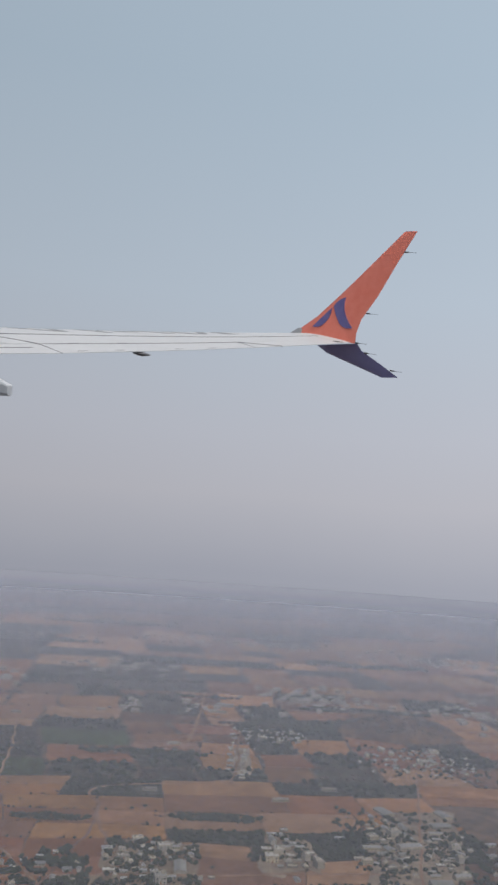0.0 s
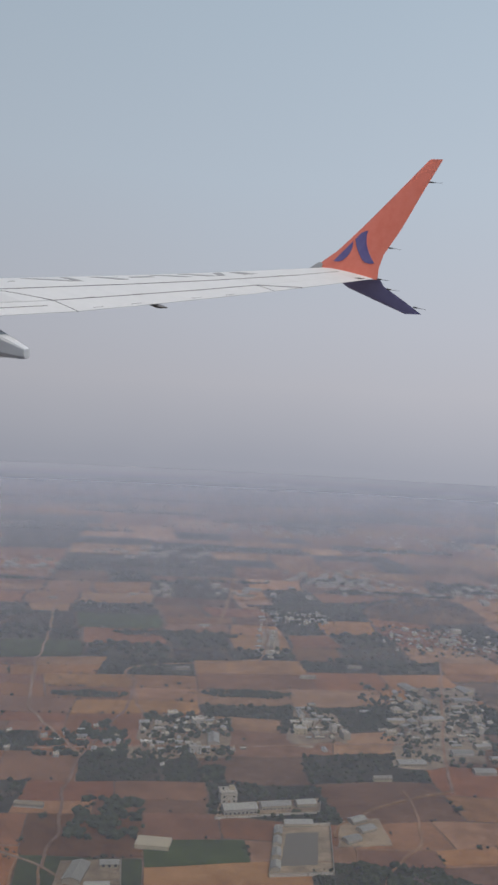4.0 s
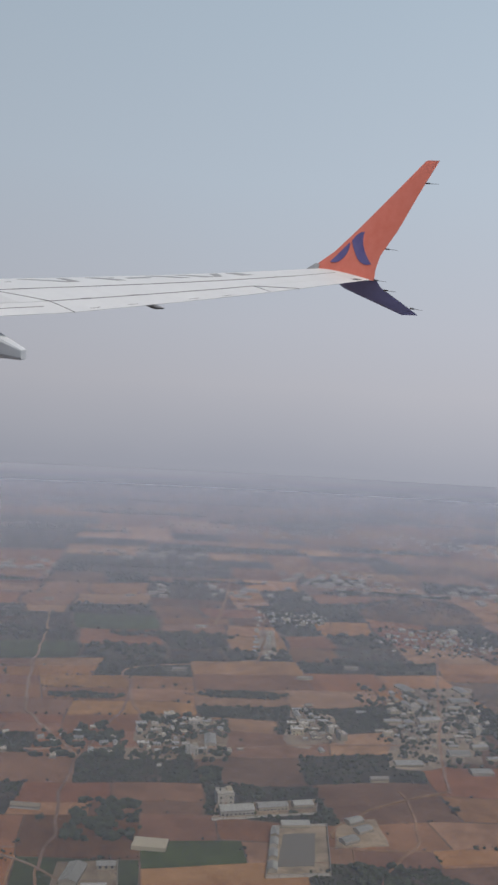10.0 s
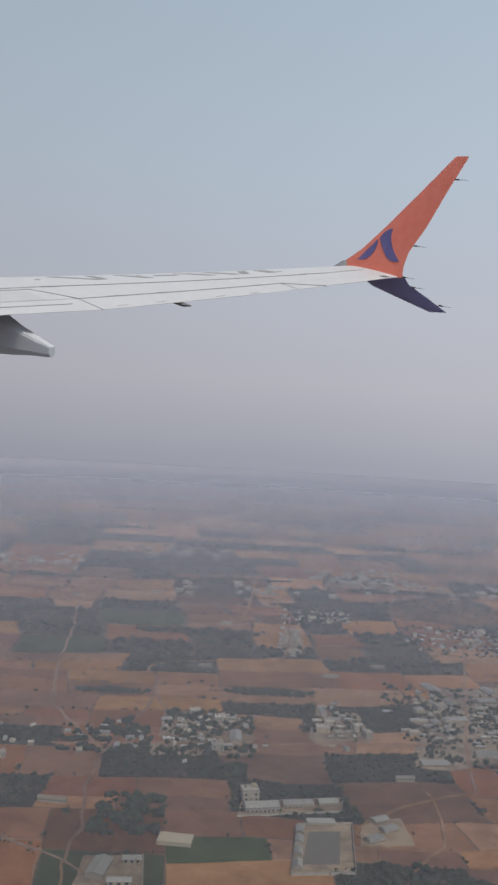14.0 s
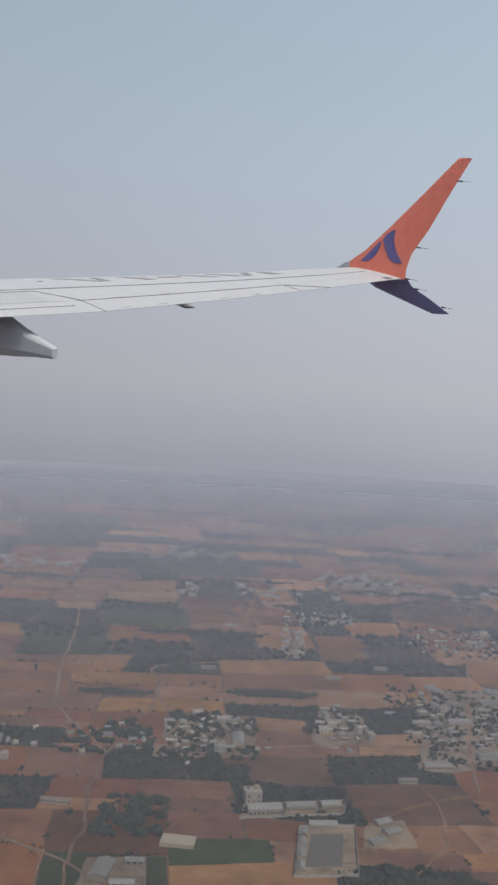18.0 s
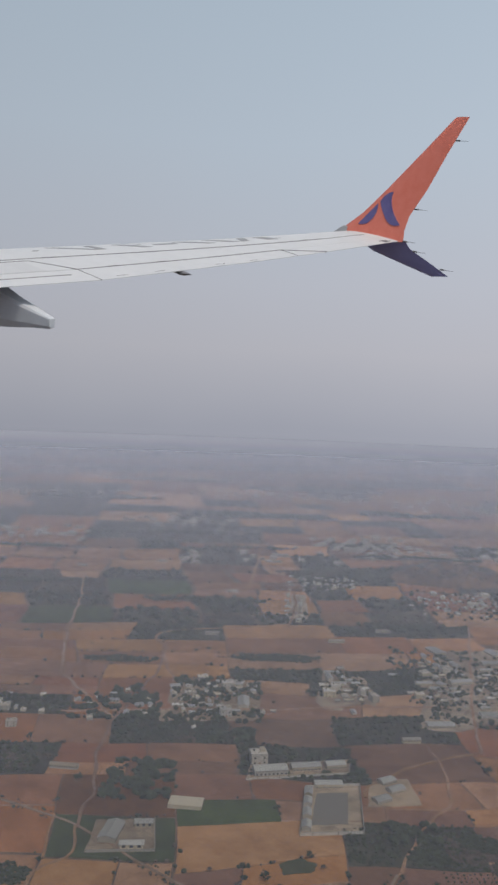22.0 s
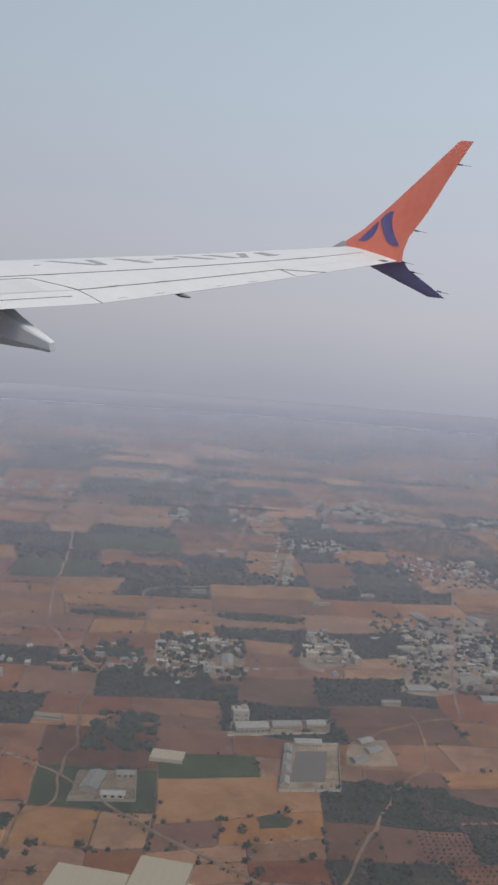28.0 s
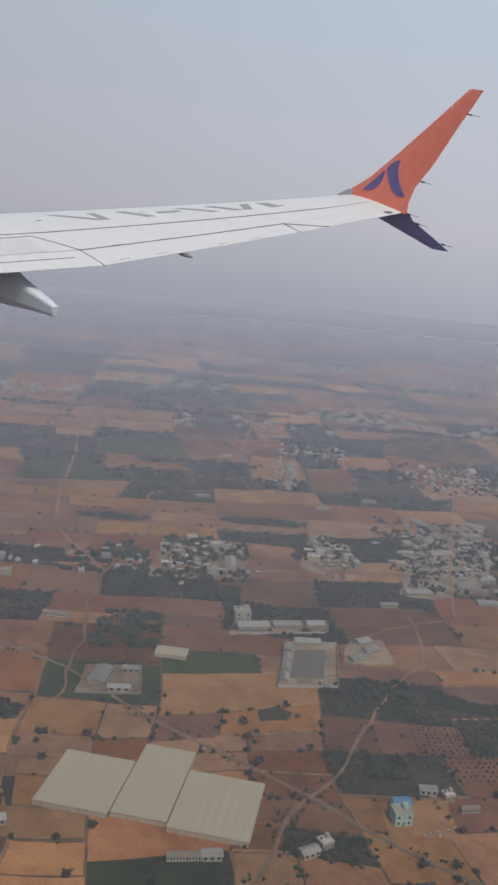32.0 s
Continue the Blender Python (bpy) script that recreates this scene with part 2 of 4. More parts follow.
# ---- sky backdrop and haze ----
def dome():
    """A hazy sky all round, from below the horizon up to where the open sky takes over."""
    n = Net("sky haze")
    sep = n.add("ShaderNodeSeparateXYZ", Vector=n.geo.outputs["Position"])
    el = n.math("DIVIDE", n.math("SUBTRACT", sep.outputs[2], EYE), 4940.0)     # sine of the height angle
    f = n.math("ADD", n.math("MULTIPLY", el, 1.25), 0.15)
    f = n.math("ADD", f, n.math("MULTIPLY", n.math("SUBTRACT", n.noise(0.0007, 3), 0.5), 0.05))
    c = n.ramp(f, (0.085, (0.322, 0.335, 0.394)), (0.12, (0.334, 0.346, 0.404)), (0.16, (0.374, 0.383, 0.436)), (0.235, (0.438, 0.441, 0.487)), (0.33, (0.45, 0.47, 0.53)),
               (0.52, (0.43, 0.495, 0.575)), (0.78, (0.375, 0.46, 0.55)))
    a = radians(VIEW)
    side = n.math("ADD", n.math("MULTIPLY", sep.outputs[0], 0.28 * math.cos(a) / 4940), n.math("MULTIPLY", sep.outputs[1], 0.28 * math.sin(a) / 4940))
    em = n.add("ShaderNodeEmission", Color=c, Strength=n.math("ADD", side, 1.0))
    n.t.links.new(em.outputs[0], n.out.inputs[0])
    rings = []
    for i in range(15):
        a = radians(-7 + i * 3.6)
        rings.append([(4940 * math.cos(a) * math.cos(t), 4940 * math.cos(a) * math.sin(t), EYE + 4940 * math.sin(a)) for t in (math.tau * j / 96 for j in range(96))])
    v, f = loft(rings, False)
    ob = new("backdrop", mesh("backdrop", v, f, n.mat, 60))
    ob.visible_shadow = False          # the sun shines in over it
    tagged(ob, "pale blue-grey hazy sky, dimmer towards the horizon", "sky", kind="structure")


dome()


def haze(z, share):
    """Added sheet: haze painted as opacity, thin overhead, thicker with distance; daylight lights it."""
    n = Net("painted haze sheet")
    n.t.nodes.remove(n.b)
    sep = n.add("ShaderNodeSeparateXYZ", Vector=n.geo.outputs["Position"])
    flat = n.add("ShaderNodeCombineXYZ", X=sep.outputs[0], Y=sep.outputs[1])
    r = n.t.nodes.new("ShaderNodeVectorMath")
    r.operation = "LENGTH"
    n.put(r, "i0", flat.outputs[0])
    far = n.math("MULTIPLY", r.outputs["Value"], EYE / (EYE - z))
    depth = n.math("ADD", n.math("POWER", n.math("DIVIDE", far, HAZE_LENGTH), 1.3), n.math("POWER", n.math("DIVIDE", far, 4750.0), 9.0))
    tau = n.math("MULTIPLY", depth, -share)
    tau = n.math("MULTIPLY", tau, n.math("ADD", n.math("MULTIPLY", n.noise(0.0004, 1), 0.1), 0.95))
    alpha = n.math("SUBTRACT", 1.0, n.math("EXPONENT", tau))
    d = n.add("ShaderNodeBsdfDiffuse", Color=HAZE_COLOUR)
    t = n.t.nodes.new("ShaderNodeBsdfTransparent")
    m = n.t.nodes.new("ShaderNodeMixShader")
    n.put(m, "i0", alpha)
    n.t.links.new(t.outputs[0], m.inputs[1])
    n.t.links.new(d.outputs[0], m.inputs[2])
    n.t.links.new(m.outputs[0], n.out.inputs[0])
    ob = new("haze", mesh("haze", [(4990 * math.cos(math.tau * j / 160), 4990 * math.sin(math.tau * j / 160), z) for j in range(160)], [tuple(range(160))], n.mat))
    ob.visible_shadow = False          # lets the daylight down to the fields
    return tagged(ob, "thin grey-lilac sheet over the farmland, painted as distance haze", "haze", kind="structure")


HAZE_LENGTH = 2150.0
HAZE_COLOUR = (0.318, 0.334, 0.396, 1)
# six stacked sheets, each with a sixth of the painted haze
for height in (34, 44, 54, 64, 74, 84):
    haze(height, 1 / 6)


# ---- ground ----
ground = new("ground", mesh("ground", [(4890 * math.cos(math.tau * j / 128), 4890 * math.sin(math.tau * j / 128), 0) for j in range(128)], [tuple(range(128))], GROUND))
ground.rotation_euler.z = radians(VIEW)
tagged(ground, "dry brown farmland with scrub between the fields", "ground", kind="structure")

rnd = random.Random(7)
TILT = math.radians(5)
# u, v, reach and crop of the fields that stand out
MARKS = [(-12, 604, 12, "green"), (-82, 645, 14, "green"), (-174, 1040, 40, "green"), (-12, 854, 30, "green"), (87, 517, 12, "green"),
         (-64, 570, 16, "dark"), (-3, 659, 18, "dark"), (-44, 1075, 60, "dark"), (-302, 1209, 70, "dark"), (-139, 1727, 160, "dark"), (165, 1335, 90, "dark"),
         (111, 511, 26, "dark"), (152, 490, 34, "dark"), (25, 527, 26, "red"), (71, 637, 26, "red"), (-30, 515, 20, "red"), (-120, 520, 22, "brown"),
         (12, 512, 26, "tan"), (-20, 950, 40, "pink"), (-150, 930, 50, "tan"), (185, 500, 26, "brown"), (160, 600, 40, "brown"), (-130, 640, 12, "green"), (-110, 770, 20, "dark"), (30, 660, 20, "brown"),
         (-165, 610, 22, "dark"), (-150, 530, 12, "green"), (-190, 700, 26, "dark"), (105, 640, 34, "brown"), (130, 680, 30, "dark"), (45, 620, 18, "dark")]
NEAR_MARKS = [(95, 421, 13, "dark"), (145, 428, 22, "red"), (122, 452, 18, "red"), (84, 392, 14, "ochre"), (69, 354, 14, "dark"), (120, 316, 22, "dark"), (53, 308, 22, "tan"),
              (-41, 305, 24, "tan"), (4, 314, 20, "tan"), (-2, 348, 16, "tan"), (-22, 332, 14, "green"), (-42, 348, 16, "ochre"), (-80, 330, 20, "ochre"), (76, 440, 18, "brown"),
              (58, 412, 18, "red"), (-64, 445, 24, "tan"), (-35, 486, 20, "dark"), (-16, 462, 18, "pink"), (20, 470, 26, "tan"), (60, 485, 10, "green"), (-95, 410, 26, "tan"), (120, 380, 24, "tan"), (170, 350, 30, "tan")]


def crop(u, v):
    for a, b, r, k in MARKS + NEAR_MARKS:
        if (a - u) ** 2 + (b - v) ** 2 < r * r:
            return k
    weights = (28, 46, 6, 8, 2, 8, 2) if v < 470 else (26, 4, 26, 12, 14, 13, 2) if v < 800 else (28, 5, 32, 4, 8, 20, 3) if v < 1800 else (26, 6, 28, 2, 6, 31, 1)
    return rnd.choices(("tan", "ochre", "pink", "red", "brown", "dark", "green"), weights)[0]


def split(u0, v0, u1, v1, size, wide=1.9, deep=1.05):
    """Cut land into strips and blocks, about size metres wide at their distance."""
    w, h = u1 - u0, v1 - v0
    want = size((v0 + v1) / 2)
    if w < want * wide and h < want * deep:
        return [(u0, v0, u1, v1)]
    k = rnd.uniform(0.36, 0.64)
    if w * rnd.uniform(0.6, 1.4) * deep / wide > h:
        m = u0 + w * k
        return split(u0, v0, m, v1, size, wide, deep) + split(m, v0, u1, v1, size, wide, deep)
    m = v0 + h * k
    return split(u0, v0, u1, m, size, wide, deep) + split(u0, m, u1, v1, size, wide, deep)


def lean(u, v):
    """The field pattern runs a little askew and bends slowly."""
    du = 17 * noise.noise((u / 120, v / 120, 3.1)) + 30 * noise.noise((u / 700, v / 700, 9.0))
    dv = 17 * noise.noise((u / 120, v / 120, 7.7)) + 30 * noise.noise((u / 700, v / 700, 1.0))
    return u * math.cos(TILT) - (v - 700) * math.sin(TILT) + du, u * math.sin(TILT) + 700 + (v - 700) * math.cos(TILT) + dv


def field_shape(cell, gap, height):
    """A slab of worked land with a wavering outline."""
    u0, v0, u1, v1 = cell
    g = min(gap, (u1 - u0) * 0.12, (v1 - v0) * 0.12)
    a = [(u0 + g, v0 + g), (u1 - g, v0 + g), (u1 - g, v1 - g), (u0 + g, v1 - g)]
    a = [(x + rnd.uniform(-1, 1) * g * 0.9, y + rnd.uniform(-1, 1) * g * 0.9) for x, y in a]
    ring = []
    for i in range(4):
        (x0, y0), (x1, y1) = a[i], a[(i + 1) % 4]
        for k in range(5):
            f = k / 5
            j = g * 0.35 if k else 0
            ring.append(lean(x0 + (x1 - x0) * f + rnd.uniform(-j, j), y0 + (y1 - y0) * f + rnd.uniform(-j, j)))
    cu, cv = sum(p[0] for p in ring) / 20, sum(p[1] for p in ring) / 20
    inner = [(x + (cu - x) * 0.012, y + (cv - y) * 0.012) for x, y in ring]
    return loft([[(x, y, 0.0) for x, y in ring], [(x, y, height) for x, y in inner]])[0], [q for q in loft([ring, inner])[1] if q[0] != 19], (cu, cv)


TALL = {"tan": 0.30, "ochre": 0.29, "pink": 0.26, "red": 0.28, "brown": 0.32, "dark": 0.55, "green": 0.5}
near_cells = [c for c in split(-420, 240, 520, 1000, lambda v: (25 if v < 480 else 37) + v * 0.042) if abs((c[0] + c[2]) / 2) < 0.36 * c[3] + 40]
far_cells = [c for c in split(-1100, 1000, 1300, 2200, lambda v: v * 0.075, 1.4, 1.3) if abs((c[0] + c[2]) / 2) < 0.36 * c[3] + 80]
far_cells += [c for c in split(-2200, 2200, 2500, 4860, lambda v: v * 0.085, 1.3, 1.5) if abs((c[0] + c[2]) / 2) < 0.4 * c[3] + 80 and math.hypot(max(abs(c[0]), abs(c[2])), c[3]) < 4820]
near_cells.sort(key=lambda c: c[1])
far_cells += near_cells[300:]
near_cells = near_cells[:300]
LOOK = []                      # centre, crop and cell of every field, for the hedges and woods
FIELD_SLABS = []
for c in near_cells:
    v, f, mid = field_shape(c, rnd.choice((0.3, 0.4, 0.6, 1.1)), 0.3)
    k = crop(*mid)
    LOOK.append((mid, k, c))
    FIELD_SLABS.append((k, [(x, y, TALL[k] if z else 0.0) for x, y, z in v], f))
sheets = {k: [] for k in KINDS}
for c in far_cells:
    v, f, mid = field_shape(c, 3.0, 0.5)
    k = crop(*mid)
    LOOK.append((mid, k, c))
    sheets[k].append((v, f))
WORDS = {"tan": "tan stubble", "ochre": "pale orange stubble", "pink": "pale brown soil", "red": "red ploughed soil", "brown": "brown fallow", "dark": "dark grey-green scrub", "green": "green crop"}
for k, s in sheets.items():
    if s:
        v, f = join(s)
        part("distant_fields", mesh("distant_fields", v, f, FAR[k]), ground, "distant fields of " + WORDS[k])["kind"] = "stuff"


# ---- roads and tracks ----
def smooth_line(pts, step=6.0):
    out = []
    p = [Vector(q) for q in pts]
    p = [p[0] * 2 - p[1]] + p + [p[-1] * 2 - p[-2]]
    for i in range(1, len(p) - 2):
        n = max(2, int((p[i + 1] - p[i]).length / step))
        for k in range(n):
            t = k / n
            out.append(0.5 * (2 * p[i] + (p[i + 1] - p[i - 1]) * t + (2 * p[i - 1] - 5 * p[i] + 4 * p[i + 1] - p[i + 2]) * t * t + (3 * p[i] - p[i - 1] - 3 * p[i + 1] + p[i + 2]) * t ** 3))
    return out + [p[-2]]


ROADS, LANES = [], []


def road(name, pts, width, mat, label, wobble=1.0):
    line = smooth_line(pts)
    ROADS.append((line, width))
    if mat == TAR:
        LANES.append(line)
    rings = []
    for i, q in enumerate(line):
        d = (line[min(i + 1, len(line) - 1)] - line[max(i - 1, 0)]).normalized()
        s = Vector((-d.y, d.x))
        q = q + s * wobble * noise.noise((q.x / 25, q.y / 25, 0.5)) * 3
        w = width * (0.5 + 0.12 * wobble * noise.noise((q.x / 9, q.y / 9, 4.0)))
        rings.append([(*(q + s * (w + 0.6)), -0.2), (*(q + s * w), 0.85), (*q, 0.95), (*(q - s * w), 0.85), (*(q - s * (w + 0.6)), -0.2)])
    v, f = loft(rings)
    ob = new(name, mesh(name, v, f, mat))
    ob.matrix_basis = on_land(0, 0)
    return tagged(ob, label, "road", kind="structure")


road("road", [(-93, 506), (-96, 534), (-93, 558), (-100, 602), (-102, 665), (-98, 697), (-78, 814), (-77, 884)], 1.8, TRACK, "pale dirt farm road between brown fields")
road("road", [(-101, 690), (-135, 745), (-166, 800), (-177, 848), (-194, 954), (-213, 1124), (-235, 1273), (-222, 1373)], 2.6, TRACK, "sandy village road across the fields")
road("road", [(94, 466), (106, 494), (125, 525), (145, 558), (152, 600), (152, 640)], 1.7, TRACK, "winding dirt track on scrub land", 1.6)
road("road", [(92, 560), (96, 576), (125, 607), (154, 628), (191, 646)], 1.8, TRACK, "pale gravel track beside a walled yard", 1.4)
road("road", [(-60, 780), (-78, 890), (-89, 955), (-16, 985), (60, 1010)], 2.4, TRACK, "light dirt track through bare ground", 1.6)
road("road", [(60, 1000), (72, 1105), (84, 1289), (100, 1450)], 2.6, TRACK, "straight dirt road to a far village")
road("road", [(10, 1200), (20, 1312), (39, 1619)], 3.0, TRACK, "pale straight farm road")
road("road", [(-14, 235), (5, 285), (15, 307), (33, 341), (42, 371), (55, 391), (72, 413), (94, 466)], 1.5, TAR, "narrow worn tar road lined with scrub", 0.4)
road("road", [(-270, 600), (-150, 540), (-94, 508), (-45, 464), (-3, 432), (38, 404), (55, 391)], 1.5, TAR, "tar road past the greenhouses", 0.4)
road("road", [(55, 391), (95, 356), (150, 322), (190, 300), (260, 262)], 1.5, TAR, "tar road lined with low bushes", 0.4)
road("road", [(-84, 262), (-88, 340), (-92, 360), (-108, 413), (-107, 456), (-92, 478), (-94, 508)], 1.4, TRACK, "dirt footpath over bare orange soil", 1.8)
road("road", [(190, 640), (205, 720), (230, 820), (262, 950), (300, 1100)], 2.2, TRACK, "town street between white buildings", 0.5)
road("road", [(-150, 700), (-60, 712), (30, 722), (110, 735), (190, 742)], 2.4, TRACK, "dusty street through a white village", 0.8)


# narrow tracks along the edges of the nearer fields
tk = random.Random(3)
for c in near_cells:
    if 300 < c[1] < 560 and tk.random() < 0.45:
        a, b = ((c[0], c[1]), (c[0], c[3])) if tk.random() < 0.6 else ((c[0], c[1]), (c[2], c[1]))
        road("farm_track", [lean(a[0] + (b[0] - a[0]) * k / 3, a[1] + (b[1] - a[1]) * k / 3) for k in range(4)], 0.7, TRACK, "narrow trodden track along a field edge", 0.6)


# ---- trees and scrub ----
def ico(sub=0):
    bm = bmesh.new()
    bmesh.ops.create_icosphere(bm, subdivisions=1 + sub, radius=1.0)
    v = np.array([q.co[:] for q in bm.verts])
    f = np.array([[q.index for q in p.verts] for p in bm.faces])
    bm.free()
    return v, f


ICO = ico()
gen = np.random.default_rng(11)


def clumps(places, sizes, squash=0.7, rough=0.35):
    """Many small leafy clumps in one mesh."""
    v, f = ICO
    n = len(places)
    s = np.asarray(sizes)[:, None, None] * (1 + gen.uniform(-rough, rough, (n, len(v), 1)))
    turn = gen.uniform(0, math.tau, n)
    c, q = np.cos(turn)[:, None], np.sin(turn)[:, None]
    x, y, z = v[:, 0][None], v[:, 1][None], v[:, 2][None]
    shape = np.stack([c * x - q * y, q * x + c * y, z * squash + 0 * x * c], -1) * s
    verts = (shape + np.asarray(places)[:, None, :]).reshape(-1, 3)
    faces = (f[None] + (np.arange(n) * len(v))[:, None, None]).reshape(-1, 3)
    return verts.tolist(), faces.tolist()


def tree_proto(kind, height, spread, leaves):
    """Trunk, forking limbs and a crown of many clumps with gaps."""
    root = new("tree")
    r = random.Random(kind)
    trunk = []
    for k in range(5):
        f = k / 4
        w = height * 0.035 * (1.25 - f * 0.75)
        trunk.append([(w * math.cos(a) + f * 0.2, w * math.sin(a), f * height * 0.5 - 0.2) for a in (math.tau * j / 7 for j in range(7))])
    pieces = [loft(trunk)]
    tips = []
    for j in range(6):
        a, reach = math.tau * j / 6 + r.uniform(-0.4, 0.4), spread * r.uniform(0.45, 0.8)
        z0, z1 = height * r.uniform(0.28, 0.45), height * r.uniform(0.5, 0.78)
        tip = Vector((reach * math.cos(a), reach * math.sin(a), z1))
        tips.append(tip)
        w = height * 0.014
        pieces.append(loft([[(w * math.cos(b), w * math.sin(b), z0) for b in (0, 2.1, 4.2)],
                            [(tip.x * 0.55 + w * 0.7 * math.cos(b), tip.y * 0.55 + w * 0.7 * math.sin(b), (z0 + z1) / 2) for b in (0, 2.1, 4.2)],
                            [(tip.x + w * 0.4 * math.cos(b), tip.y + w * 0.4 * math.sin(b), z1) for b in (0, 2.1, 4.2)]]))
    part("trunk", mesh("trunk", *join(pieces), BARK), root)
    spots, sizes = [], []
    for tip in tips + [Vector((0, 0, height * 0.75))]:
        for k in range(9):
            d = Vector((r.gauss(0, 1), r.gauss(0, 1), r.gauss(0, 0.7))) * spread * 0.26
            spots.append(tuple(tip + d))
            sizes.append(spread * r.uniform(0.12, 0.27))
    part("crown", mesh("crown", *clumps(spots, sizes), leaves), root)
    return root


def placed(proto_made, make, m, **tags):
    """The first call builds the thing, later ones copy it."""
    if proto_made[0] is None:
        proto_made[0] = make()
        proto_made[0].matrix_basis = m
        return tagged(proto_made[0], **tags)
    return tagged(copy_thing(proto_made[0], m), **tags)


TREES = [[None] for k in range(4)]
TREE_MAKERS = [lambda: tree_proto(1, 6.0, 3.0, LEAF), lambda: tree_proto(2, 7.5, 3.4, LEAF), lambda: tree_proto(3, 4.6, 2.6, LEAF), lambda: tree_proto(4, 5.5, 2.4, DRY)]
TREE_WORDS = ["round dark green tree at a field edge", "tall spreading green tree beside a field", "low bushy green tree on dry soil", "half-bare grey-brown tree on dry land"]


def near_road(u, v, margin=3.0):
    return any(abs(q.x - u) + abs(q.y - v) < w + margin + 3 for line, w in ROADS for q in line if abs(q.y - v) < 12)


BUILT = []                     # places and reaches kept clear of trees


def clear(u, v, pad=2.0):
    return all((a - u) ** 2 + (b - v) ** 2 > (r + pad) ** 2 for a, b, r in BUILT)


# ---- buildings ----
def window(parent, x, y, z, w, h, facing):
    """A framed pane on a wall; facing is the outward axis."""
    d = 0.06
    if facing[0]:
        s = facing[0]
        frame_part = box(min(x, x + s * d), y - w / 2, z, max(x, x + s * d), y + w / 2, z + h)
        pane = box(min(x + s * d, x + s * 0.09), y - w / 2 + 0.12, z + 0.12, max(x + s * d, x + s * 0.09), y + w / 2 - 0.12, z + h - 0.12)
    else:
        s = facing[1]
        frame_part = box(x - w / 2, min(y, y + s * d), z, x + w / 2, max(y, y + s * d), z + h)
        pane = box(x - w / 2 + 0.12, min(y + s * d, y + s * 0.09), z + 0.12, x + w / 2 - 0.12, max(y + s * d, y + s * 0.09), z + h - 0.12)
    ob = part("window", mesh("window", *frame_part, CONCRETE), parent)
    part("pane", mesh("pane", *pane, GLASSY), ob)


def flat_house(w, d, h, storeys=1, wall=None, tank=True):
    root = new("house")
    wall = wall or WALL
    body = part("wall", mesh("wall", *box(-w / 2, -d / 2, -0.3, w / 2, d / 2, h), wall), root)
    part("roof", mesh("roof", *box(-w / 2 - 0.25, -d / 2 - 0.25, h + 0.004, w / 2 + 0.25, d / 2 + 0.25, h + 0.22, 0.05), ROOF), root)
    rim = [box(-w / 2 - 0.2, -d / 2 - 0.2, h + 0.22, w / 2 + 0.2, -d / 2, h + 0.85), box(-w / 2 - 0.2, d / 2, h + 0.22, w / 2 + 0.2, d / 2 + 0.2, h + 0.85),
           box(-w / 2 - 0.2, -d / 2, h + 0.22, -w / 2, d / 2, h + 0.85), box(w / 2, -d / 2, h + 0.22, w / 2 + 0.2, d / 2, h + 0.85)]
    part("parapet", mesh("parapet", *join(rim), wall), root)
    part("stair_head", mesh("stair_head", *box(w * 0.12, d * 0.05, h + 0.22, w * 0.42, d * 0.4, h + 2.3, 0.08), wall), root)
    if tank:
        ring = lambda r, z: [(-w * 0.25 + r * math.cos(a), d * 0.2 + r * math.sin(a), z) for a in (math.tau * j / 10 for j in range(10))]
        part("water_tank", mesh("water_tank", *loft([ring(0.6, h + 0.22), ring(0.65, h + 0.6), ring(0.6, h + 1.3), ring(0.3, h + 1.55)]), SEAM), root, "black plastic water tank")
    part("door", mesh("door", *box(-0.5, -d / 2 - 0.06, 0, 0.5, -d / 2, 2.1), CLAY), root)
    for s in range(storeys):
        z = 0.9 + s * 3.1
        for x in (-w * 0.3, w * 0.3):
            window(root, x, -d / 2, z, 1.3, 1.3, (0, -1))
        window(root, w / 2, 0, z, 1.3, 1.3, (1, 0))
    return root


def shed(w, d, h, rise, roof_mat, wall_mat, name="shed", openings=4):
    """A long building with a pitched sheet roof, ribbed, and openings along its side."""
    root = new(name)
    gable = lambda x: [(x, -d / 2, -0.3), (x, d / 2, -0.3), (x, d / 2, h), (x, 0, h + rise), (x, -d / 2, h)]
    part("wall", mesh("wall", *loft([gable(-w / 2), gable(w / 2)]), wall_mat), root)
    for s in (-1, 1):
        slope = []
        n = max(4, int(w / 3))
        for i in range(n + 1):
            x = -w / 2 - 0.5 + (w + 1) * i / n
            b = 0.09 if i % 2 else 0.03
            slope.append([(x, s * (d / 2 + 0.6), h - 0.6 * rise / (d / 2) + b), (x, s * 0.02, h + rise + b), (x, s * 0.02, h + rise + b + 0.09), (x, s * (d / 2 + 0.6), h - 0.6 * rise / (d / 2) + b + 0.09)])
        part("roof", mesh("roof", *loft(slope), roof_mat), root)
    part("ridge", mesh("ridge", *box(-w / 2 - 0.5, -0.3, h + rise + 0.13, w / 2 + 0.5, 0.3, h + rise + 0.25, 0.06), roof_mat), root)
    for i in range(openings):
        x = -w / 2 + w * (i + 0.5) / openings
        window(root, x, -d / 2, 1.0, w / openings * 0.5, min(1.6, h - 1.4), (0, -1))
    part("door", mesh("door", *box(w / 2, -1.2, 0, w / 2 + 0.06, 1.2, 2.6), SEAM), root)
    return root


